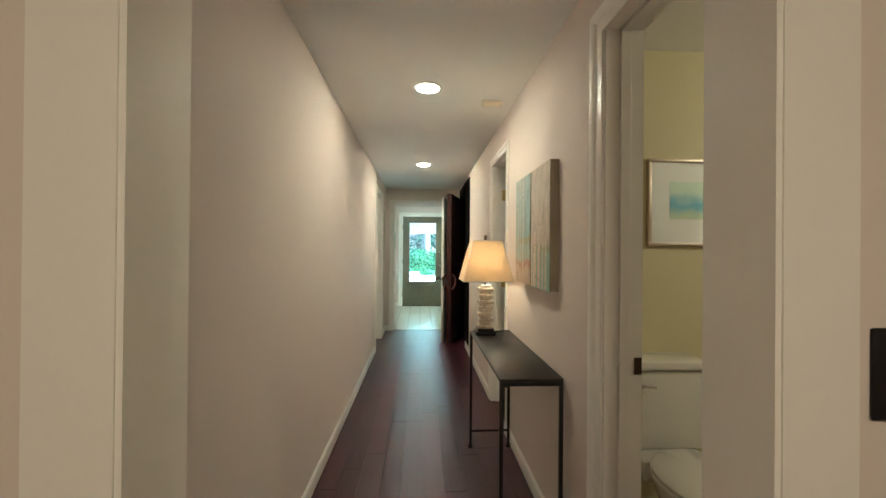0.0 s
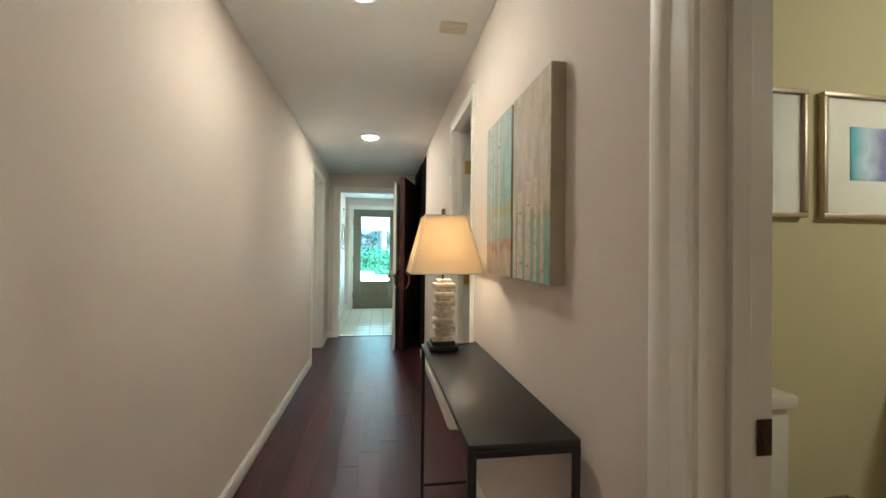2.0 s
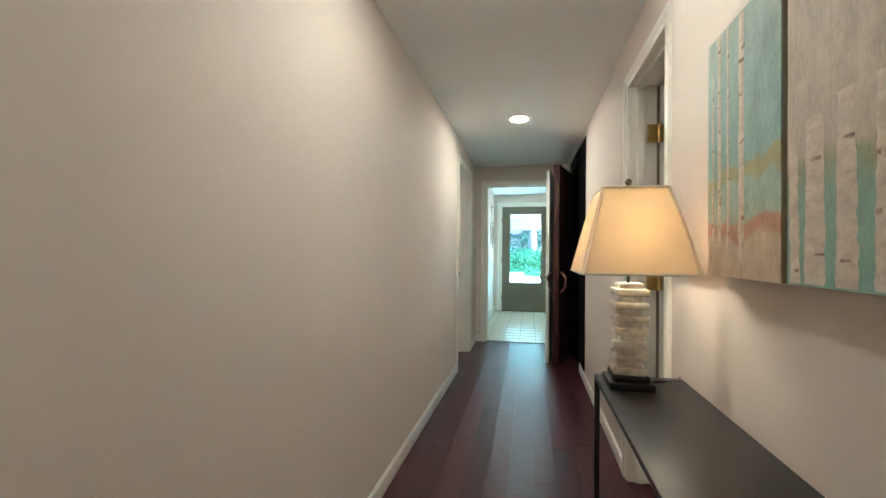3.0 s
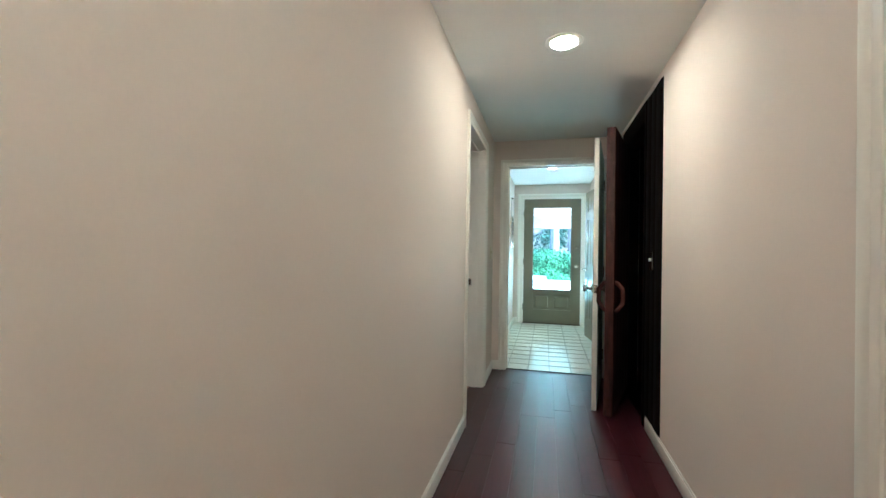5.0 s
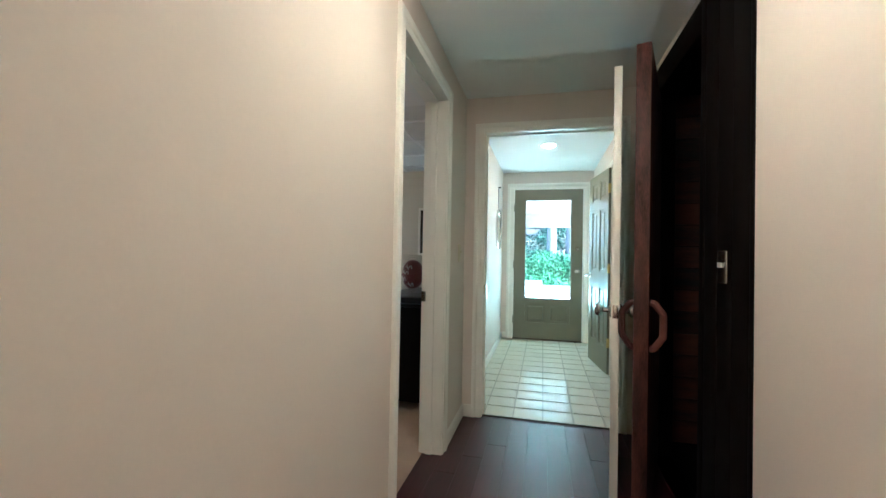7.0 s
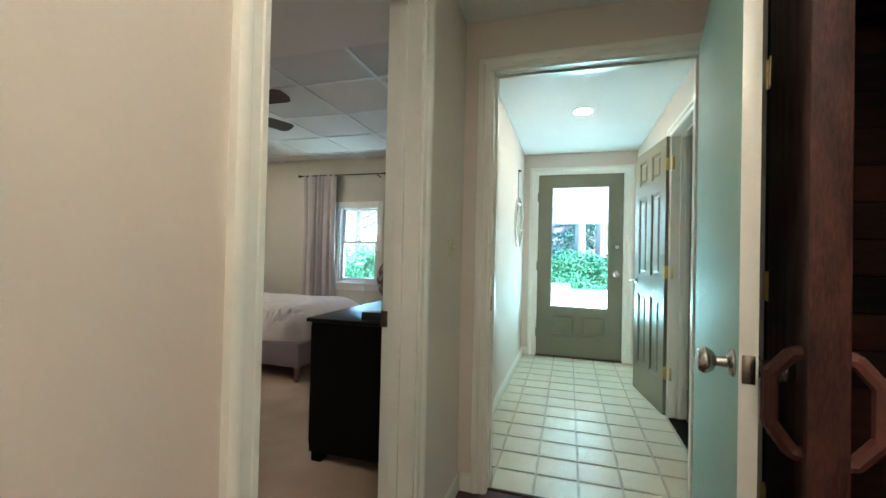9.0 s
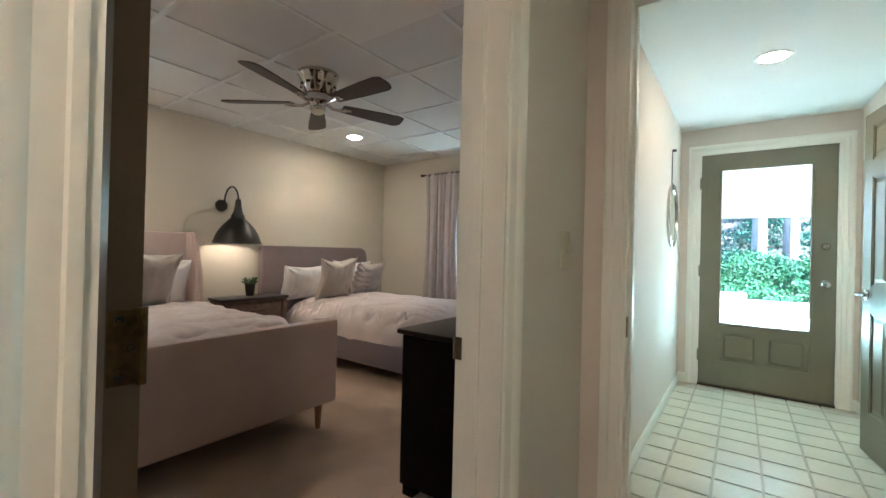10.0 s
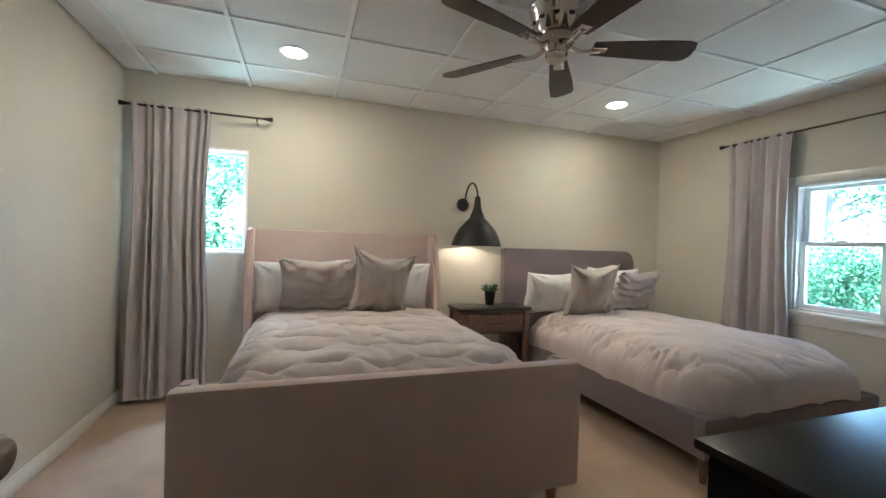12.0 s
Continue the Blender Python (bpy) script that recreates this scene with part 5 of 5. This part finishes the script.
part("carcass", block(A0 + 0.01, A1 - 0.022, C0 + 0.03, C1 - 0.03, 0.44, 0.63), NS_WOOD, ns, world=True)
dr = part("drawer", block(A1 - 0.024, A1 - 0.008, C0 + 0.075, C1 - 0.075, 0.465, 0.60, 0.003), NS_WOOD, ns, world=True)
part("handle", tube(bmesh.new(), [(A1 - 0.008, 7.46, 0.53), (A1 + 0.014, 7.465, 0.53), (A1 + 0.014, 7.595, 0.53), (A1 - 0.008, 7.6, 0.53)], 0.005), BRONZE, dr, world=True)
part("shelf", block(A0 + 0.01, A1 - 0.03, C0 + 0.03, C1 - 0.03, 0.16, 0.18), NS_WOOD, ns, world=True)
plant = thing("potted_plant", (-3.88, 7.555, 0.655), "small green succulent in a black pot on the nightstand", "plant")
part("pot", lathe(bmesh.new(), [(0.034, 0), (0.036, 0.004), (0.048, 0.115), (0.05, 0.12), (0.044, 0.12), (0.042, 0.10)], None, 20), BLACK_TOP, plant)
LEAF = material("succulent_leaf", (0.06, 0.12, 0.035), 0.45, vary=0.25, scale=20, fine=60)
random.seed(11)
for k in range(16):
    a, r = k * 2.4, 0.06 + 0.035 * random.random()
    c, s = math.cos(a), math.sin(a)
    h = 0.135 + 0.045 * random.random()
    bm = tube(bmesh.new(), [(0.012 * c, 0.012 * s, 0.10), (0.3 * r * c, 0.3 * r * s, 0.118), (0.7 * r * c, 0.7 * r * s, h - 0.004), (r * c, r * s, h + 0.006)], [0.005, 0.009, 0.010, 0.002], 6)
    part("leaf", bm, LEAF, plant)

# wall sconce
sc = thing("wall_sconce", (-4.075, 7.35, 1.526), "black barn-style wall lamp, lit, above the nightstand", "wall lamp")
part("backplate", lathe(bmesh.new(), [(0.056, 0), (0.058, 0.006), (0.054, 0.02), (0.03, 0.026)], TURN_X, 28), BLACK_METAL, sc)
SX, SY = 0.245, 0.04
arc = [(0.02, 0.0, 0), (0.06, 0.005, 0.01)] + [(0.155 - 0.095 * math.cos(a) if a < 1.6 else 0.155 - 0.09 * math.cos(a), 0.005 + 0.035 * k / 9, 0.06 + 0.115 * math.sin(a)) for k, a in ((k, math.pi * k / 9) for k in range(10))] + [(SX, SY, 0.04)]
part("gooseneck", tube(bmesh.new(), arc, 0.008), BLACK_METAL, sc)
bm = bmesh.new()
prof = [(0.012, 0.055), (0.022, 0.05), (0.026, 0.02), (0.030, -0.03), (0.042, -0.075), (0.058, -0.105), (0.06, -0.125), (0.10, -0.165), (0.145, -0.215), (0.180, -0.275), (0.205, -0.345), (0.213, -0.362)]
rows = [[(SX + r * math.cos(2 * math.pi * k / 40), SY + r * math.sin(2 * math.pi * k / 40), z) for k in range(40)] for r, z in prof]
part("shade", sheet(rows, 0.003, closed=True), BLACK_METAL, sc)
part("bulb", lathe(bmesh.new(), [(0.012, -0.15), (0.016, -0.18), (0.03, -0.22), (0.032, -0.245), (0.02, -0.27), (0.004, -0.278)], Matrix.Translation((SX, SY, 0)), 16), clear_glass("bulb_glass"), sc).visible_shadow = False

# tube added to trace a faint wall line; no real cord is known here
tagged(mesh_object("lamp_cord", tube(bmesh.new(), [(-4.062, 7.30, 1.515), (-4.068, 7.21, 1.465), (-4.070, 7.12, 1.43), (-4.070, 7.055, 1.385), (-4.070, 7.035, 1.33), (-4.070, 7.03, 1.24)], 0.003, 6), ALMOND), "thin pale line curving down the wall beside the sconce", "cord")

# ceiling fan
BLADE = material("dark_walnut_blade", (0.055, 0.035, 0.027), 0.45, vary=0.25, scale=4, fine=40, bump=0.15, stretch=(1, 8, 8))
CHROME = material("polished_nickel", (0.62, 0.58, 0.54), 0.12, 1.0, vary=0.05, bump=0.0)
fan = thing("ceiling_fan", (-2.33, 7.125, BED_Z), "flush ceiling fan with five dark wooden blades and polished housing", "ceiling fan")
part("housing", lathe(bmesh.new(), [(0.135, 0.0), (0.137, -0.02), (0.125, -0.035), (0.118, -0.075), (0.095, -0.13), (0.085, -0.14)], None, 40), CHROME, fan)
for k in range(10):
    a = 2 * math.pi * k / 10
    part("vent_hole", lathe(bmesh.new(), [(0.014, 0), (0.014, 0.004)], Matrix.Translation((0.114 * math.cos(a), 0.114 * math.sin(a), -0.085)) @ Matrix.Rotation(a, 4, "Z") @ Matrix.Rotation(radians(75), 4, "Y"), 10), BLACK_METAL, fan)
part("hub", lathe(bmesh.new(), [(0.075, -0.14), (0.08, -0.15), (0.078, -0.185), (0.06, -0.20), (0.05, -0.225), (0.054, -0.235), (0.05, -0.25)], None, 32), CHROME, fan)
part("bottom_cap", lathe(bmesh.new(), [(0.048, -0.25), (0.04, -0.262), (0.012, -0.268)], None, 24), ALMOND, fan)
for k in range(5):
    ang = radians(71 + 72 * k)
    rot = Matrix.Rotation(ang, 4, "Z")
    bm = tube(bmesh.new(), [(0.06, 0, -0.19), (0.11, 0, -0.215), (0.15, 0, -0.212), (0.2, 0, -0.205)], [0.012, 0.010, 0.012, 0.014], 8)
    cube(bm, 0.16, 0.235, -0.028, 0.028, -0.207, -0.202, 0.002)
    bm.transform(rot)
    arm = part("blade_arm", bm, CHROME, fan)
    out = [(0.17, -0.045), (0.45, -0.066), (0.60, -0.070), (0.635, -0.058), (0.648, -0.02), (0.648, 0.03), (0.63, 0.06), (0.60, 0.070), (0.45, 0.066), (0.17, 0.045)]
    bm = bmesh.new()
    f = bm.faces.new([bm.verts.new((x, y, 0)) for x, y in out])
    made = bmesh.ops.extrude_face_region(bm, geom=[f])["geom"]
    bmesh.ops.translate(bm, verts=[v for v in made if isinstance(v, bmesh.types.BMVert)], vec=(0, 0, 0.007))
    bm.transform(rot @ Matrix.Translation((0, 0, -0.200)) @ Matrix.Rotation(radians(-12), 4, "X"))
    part("blade", bm, BLADE, arm)

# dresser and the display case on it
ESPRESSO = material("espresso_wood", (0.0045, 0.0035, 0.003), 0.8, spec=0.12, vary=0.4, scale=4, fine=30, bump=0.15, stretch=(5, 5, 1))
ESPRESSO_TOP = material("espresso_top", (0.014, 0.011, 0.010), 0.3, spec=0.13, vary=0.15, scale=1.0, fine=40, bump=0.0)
dresser = thing("dresser", (-0.93, 7.5, 0), "long low black-brown wooden dresser by the bedroom door", "dresser")
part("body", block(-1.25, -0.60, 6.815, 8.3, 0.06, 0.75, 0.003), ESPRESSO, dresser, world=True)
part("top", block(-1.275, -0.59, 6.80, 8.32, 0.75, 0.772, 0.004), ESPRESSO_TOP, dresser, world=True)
for x in (-1.215, -0.64):
    for y in (6.86, 8.25):
        part("foot", block(x - 0.03, x + 0.03, y - 0.03, y + 0.03, 0.003, 0.06, 0.004), ESPRESSO, dresser, world=True)
for i in range(3):
    for j in range(2):
        y0, z0 = 6.835 + 0.487 * i, 0.09 + 0.325 * j
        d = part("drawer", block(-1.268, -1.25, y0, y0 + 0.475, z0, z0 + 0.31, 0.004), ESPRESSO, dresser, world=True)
        part("handle", tube(bmesh.new(), [(-1.268, y0 + 0.18, z0 + 0.16), (-1.288, y0 + 0.19, z0 + 0.16), (-1.288, y0 + 0.285, z0 + 0.16), (-1.268, y0 + 0.295, z0 + 0.16)], 0.005), BRONZE, d, world=True)
case = thing("display_case", (-0.862, 6.98, 0.772), "clear display case on a black base on the dresser", "display case")
part("base", block(-0.115, 0.115, -0.13, 0.13, 0, 0.042, 0.006), BLACK_TOP, case)
ACRYLIC = bpy.data.materials.new("clear_acrylic")
ACRYLIC.use_nodes = True
at = ACRYLIC.node_tree
see, shine, both = (at.nodes.new(k) for k in ("ShaderNodeBsdfTransparent", "ShaderNodeBsdfGlossy", "ShaderNodeMixShader"))
shine.inputs["Roughness"].default_value, both.inputs["Fac"].default_value = 0.03, 0.07
at.links.new(see.outputs[0], both.inputs[1])
at.links.new(shine.outputs[0], both.inputs[2])
at.links.new(both.outputs[0], at.nodes["Material Output"].inputs["Surface"])
for q in ((-0.107, -0.104, -0.122, 0.122, 0.042, 0.36), (0.104, 0.107, -0.122, 0.122, 0.042, 0.36), (-0.104, 0.104, -0.122, -0.119, 0.042, 0.36), (-0.104, 0.104, 0.119, 0.122, 0.042, 0.36), (-0.107, 0.107, -0.122, 0.122, 0.3605, 0.3635)):
    part("clear_panel", block(*q), ACRYLIC, case, smooth=False).visible_shadow = False
MAROON = material("maroon_leather", (0.16, 0.02, 0.035), 0.35, vary=0.1, scale=12, fine=200, bump=0.3)
ball = thing("football", (-0.862, 6.98, 0.816), "maroon football with white markings standing in the display case", "football")
part("stand", lathe(bmesh.new(), [(0.05, 0), (0.05, 0.006), (0.03, 0.02), (0.026, 0.05), (0.034, 0.06)], None), ACRYLIC, ball)
part("ball", lathe(bmesh.new(), [(0.004, 0.055)] + [(0.083 * math.sin(a) ** 0.85, 0.165 - 0.11 * math.cos(a)) for a in (math.pi * k / 16 for k in range(1, 16))] + [(0.004, 0.275)], None, 28), MAROON, ball)
for z0, a0 in ((0.13, 3.6), (0.18, 3.9), (0.22, 4.2), (0.09, 4.4)):
    pts = []
    for k in range(7):
        a, z = a0 + 0.12 * k, z0 + 0.018 * math.sin(k * 1.7)
        r = 0.083 * math.sin(math.acos(max(-1, min(1, (0.165 - z) / 0.11)))) ** 0.85 + 0.0005
        pts.append((r * math.cos(a), r * math.sin(a), z))
    part("white_marking", tube(bmesh.new(), pts, 0.003, 6), WHITE_PLASTIC, ball)
# dark picture on the bedroom's north wall
pic = thing("framed_picture", (-1.62, 9.59, 1.12), "dark picture in a thin white frame on the bedroom wall", "picture")
bm = bmesh.new()
for a in ((0, 0.5, 0, 0.03), (0, 0.5, 0.64, 0.67), (0, 0.03, 0.03, 0.64), (0.47, 0.5, 0.03, 0.64)):
    cube(bm, a[0], a[1], -0.025, -0.001, a[2], a[3], 0.003)
part("frame", bm, TRIM, pic)
part("dark_print", block(0.03, 0.47, -0.012, -0.002, 0.03, 0.64), BLACK_TOP, pic, smooth=False)


# ---- outside ----
CONCRETE = material("pale_concrete", (0.62, 0.60, 0.55), 0.85, vary=0.12, scale=2, fine=80, bump=0.2)
SOIL = material("leaf_litter", (0.16, 0.135, 0.11), 0.95, vary=0.4, scale=4, fine=40, bump=0.6, depth=0.02)
bm = bmesh.new()
span = [-600, -200, -100] + list(range(-60, 61, 4)) + [100, 200, 600]
rows = []
for y in span:
    row = []
    for x in span:
        rise = max(0.0, y - 15.0) * 0.55 if y > 15 else 0.0
        rise = min(rise, 9.0) * min(1.0, max(0.0, (x + 7.5) / 4.0))
        row.append((x, y + 1.0, -0.16 + min(rise, 9) + (0.25 * noise.noise(Vector((x * 0.2, y * 0.2, 0))) if rise > 0 else 0)))
    rows.append(row)
setting("ground", sheet(rows), SOIL, "leaf-littered ground rising to a wooded bank", "ground")
setting("patio", block(-4.5, 4.5, 9.88, 15.2, -0.155, -0.03), CONCRETE, "sunlit pale concrete patio", "patio", False)
SOFFIT = material("porch_soffit_paint", (0.33, 0.35, 0.33), 0.7, vary=0.06, scale=2, fine=60)
porch = thing("porch_roof", (0, 11, 2.3), "white porch roof on posts outside the glazed door", "porch", kind="structure")
part("soffit", block(-1.7, 2.4, 9.88, 14.3, 2.16, 2.24), SOFFIT, porch, world=True, smooth=False)
part("beam", block(-1.7, 2.4, 14.14, 14.3, 1.84, 2.16), SOFFIT, porch, world=True, smooth=False)
for x in (-1.6, 2.3):
    part("post", block(x - 0.06, x + 0.06, 14.16, 14.28, -0.03, 1.86), VINYL, porch, world=True)
setting("low_wall", cube(block(-3.2, 4.2, 13.3, 13.5, -0.1, 0.50, 0.01), -3.2, 0.1, 13.28, 13.52, 0.5, 0.60, 0.01), CONCRETE, "low white garden wall at the patio edge", "wall")
# the pale tone is a sunlit leaf, its glare put into the colour
LEAVES = [material("leaf_green_" + k, c, 0.7, vary=0.35, scale=1.5, fine=12, bump=0.0, spec=0.1) for k, c in (("bright", (0.04, 0.115, 0.05)), ("deep", (0.03, 0.085, 0.055)), ("pale", (0.085, 0.20, 0.095)))]
TRUNK = material("pale_bark", (0.17, 0.155, 0.14), 0.9, vary=0.35, scale=4, fine=30, bump=0.8, depth=0.01)


def leaf_cloud(name, centres, count, size, mat, label, category, seed, kind="stuff", parent=None):
    """Many small leaves scattered through ellipsoids: rows of (x, y, z, rx, ry, rz)."""
    rng = np.random.RandomState(seed)
    which = rng.randint(0, len(centres), count)
    c = np.array(centres)[which]
    d = rng.normal(size=(count, 3))
    d /= np.linalg.norm(d, axis=1)[:, None]
    p = c[:, :3] + d * c[:, 3:] * (0.55 + 0.5 * rng.rand(count, 1))
    a = rng.normal(size=(count, 3))
    a /= np.linalg.norm(a, axis=1)[:, None]
    b = np.cross(a, rng.normal(size=(count, 3)))
    b /= np.linalg.norm(b, axis=1)[:, None]
    s = size * (0.6 + 0.8 * rng.rand(count, 1))
    verts = np.stack([p - a * s, p - b * s * 0.45, p + a * s, p + b * s * 0.45], 1).reshape(-1, 3)
    data = bpy.data.meshes.new(name)
    data.from_pydata(verts.tolist(), [], np.arange(count * 4).reshape(-1, 4).tolist())
    data.materials.append(mat)
    ob = new(name, data)
    if parent:
        ob.parent = parent
        return tagged(ob, label)
    return tagged(ob, label, category, kind=kind)


rng = np.random.RandomState(5)
low_ivy = [(rng.uniform(-3.6, 6), y, -0.1 + max(0, y - 16.0) * 0.55 + 0.15 + rng.uniform(0, 0.25), 0.5, 0.5, 0.3) for y in rng.uniform(15.2, 17.6, 160)]
high_ivy = [(rng.uniform(-3.6, 6), y, -0.1 + max(0, y - 16.0) * 0.55 + 0.12, 0.6, 0.6, 0.3) for y in rng.uniform(17.4, 25, 240)]
leaf_cloud("ground_cover", low_ivy, 80000, 0.036, LEAVES[0], "dense bright green ground cover at the foot of the bank", "ground cover", 6)
leaf_cloud("ground_cover", high_ivy, 50000, 0.05, LEAVES[1], "darker green ground cover high on the bank", "ground cover", 7)


def tree(x, y, base, height, spread, seed, leaves, size, mat):
    rng = random.Random(seed)
    t = thing("tree", (x, y, base), "tall leafy tree outside the house", "tree", "trees outside")
    top = Vector((rng.uniform(-0.4, 0.4), rng.uniform(-0.4, 0.4), height))
    bm = tube(bmesh.new(), [(0, 0, -0.2), (0.02, 0, height * 0.2), tuple(top * 0.6), tuple(top)], [0.17, 0.13, 0.09, 0.03], 10)
    crowns = []
    for k in range(9):
        u = 0.42 + 0.55 * k / 8
        a = rng.uniform(0, 6.28)
        s = top * u
        e = s + Vector((math.cos(a), math.sin(a), 0.35)) * spread * rng.uniform(0.5, 1.0)
        tube(bm, [s, s.lerp(e, 0.5) + Vector((0, 0, 0.1)), e], [0.05, 0.03, 0.012], 7)
        crowns.append((*e, spread * 0.45, spread * 0.45, spread * 0.35))
        crowns.append((*s.lerp(e, 0.6), spread * 0.4, spread * 0.4, spread * 0.3))
    part("trunk", bm, TRUNK, t)
    leaf_cloud("crown", crowns, leaves, size, mat, "", "", seed, parent=t)


tree(0.36, 17.9, 1.0, 8.5, 2.0, 1, 4000, 0.07, LEAVES[0])
tree(0.98, 18.2, 1.15, 9.0, 2.2, 2, 4000, 0.07, LEAVES[1])
tree(-4.6, 17.6, 0.3, 5.5, 1.9, 3, 3500, 0.06, LEAVES[0])
tree(-2.2, 20.8, 2.6, 7.6, 1.9, 4, 4000, 0.07, LEAVES[0])
tree(3.8, 19.5, 1.9, 8.0, 2.2, 5, 3000, 0.08, LEAVES[1])
tree(-7.6, 4.4, -0.1, 4.6, 1.4, 6, 9000, 0.042, LEAVES[2])
tree(-9.4, 6.4, -0.1, 5.0, 1.8, 7, 8000, 0.045, LEAVES[2])
tree(-6.4, 16.8, -0.1, 4.6, 1.6, 8, 3600, 0.055, LEAVES[2])
for x, y, n in ((-3.3, 14.6, 1), (-4.2, 14.2, 2), (-2.5, 14.7, 3), (-6.6, 5.1, 4), (-6.9, 4.1, 5), (-7.0, 4.7, 11), (-5.0, 14.6, 6), (-5.8, 15.4, 7), (-6.6, 15.2, 8), (-6.2, 16.4, 9)):
    bush = thing("shrub", (x, y, -0.03 if y > 9 else -0.16), "loose green garden shrub", "shrub", "shrubs")
    rng2 = random.Random(n)
    bm = bmesh.new()
    cl = []
    tall = 1.75 if x < -6.3 and y < 9 else 1.0
    for k in range(9):
        e = Vector((rng2.uniform(-0.5, 0.5), rng2.uniform(-0.45, 0.45), tall * rng2.uniform(0.55, 1.35)))
        tube(bm, [(0, 0, 0), tuple(e * 0.5), tuple(e)], [0.016, 0.010, 0.004], 6)
        cl.append((*e, 0.3, 0.3, 0.32))
        cl.append((*(e * 0.55), 0.3, 0.3, 0.28))
    part("stem", bm, TRUNK, bush)
    leaf_cloud("foliage", cl, 5200, 0.032, LEAVES[2], "", "", 40 + n, parent=bush)

# ---- floor pieces ----
setting("floor_hall", block(-1.7, 2.35, -1.6, 0.72, -0.1, 0.0), PLANK, "dark red-brown laminate floor", "floor", False)
floor_planks = setting("floor_laminate", block(-0.56, 0.86, 0.72, 6.885, -0.1, -0.0045), PLANK, "dark purple-brown laminate planks with a satin sheen", "floor", False)
bm = block(-0.0585, 0.0585, 0, 1.2, -0.0045, 0.0)
top = [e for e in bm.edges if all(v.co.z > -0.001 for v in e.verts)]
bmesh.ops.bevel(bm, geom=top, offset=0.0007, segments=1, affect="EDGES")
plank_mesh = None
for i in range(12):
    x = L + 0.0585 - 0.117 + 0.117 * i
    y = 0.72 - random.random() * 1.0
    while y < 6.885:
        a, b = max(y, 0.72), min(y + 1.2, 6.885)
        y += 1.2
        if b - a < 0.03:
            continue
        if plank_mesh is None:
            ob = part("plank", bm, PLANK, floor_planks, smooth=False)
            plank_mesh = ob.data
        else:
            ob = new("plank", plank_mesh)
            ob.parent = floor_planks
        ob.matrix_basis = Matrix.Translation((x, a, 0)) @ Matrix.Diagonal((0.996, (b - a) / 1.2 * 0.9985, 1, 1))
entry_floor = bpy.data.objects["floor_entry"]
bm = block(-0.0975, 0.0975, -0.0975, 0.0975, -0.004, 0.003)
top = [e for e in bm.edges if all(v.co.z > 0.001 for v in e.verts)]
bmesh.ops.bevel(bm, geom=top, offset=0.003, segments=2, affect="EDGES")
tile_mesh = None
for i in range(-3, 4):
    for j in range(15):
        x, y = 0.022 + 0.206 * i, 6.99 + 0.206 * j
        x0, x1, y0, y1 = max(x - 0.0975, -0.445), min(x + 0.0975, 0.75), max(y - 0.0975, 6.893), min(y + 0.0975, 9.73)
        if x1 - x0 < 0.02 or y1 - y0 < 0.02:
            continue
        if tile_mesh is None:
            ob = part("tile", bm, TILE, entry_floor, smooth=True)
            tile_mesh = ob.data
        else:
            ob = new("tile", tile_mesh)
            ob.parent = entry_floor
        ob.matrix_basis = pose((x0 + x1) / 2, (y0 + y1) / 2, random.uniform(-0.0003, 0.0003), random.uniform(-0.02, 0.02), random.uniform(-0.02, 0.02)) @ Matrix.Diagonal(((x1 - x0) / 0.195, (y1 - y0) / 0.195, 1, 1))
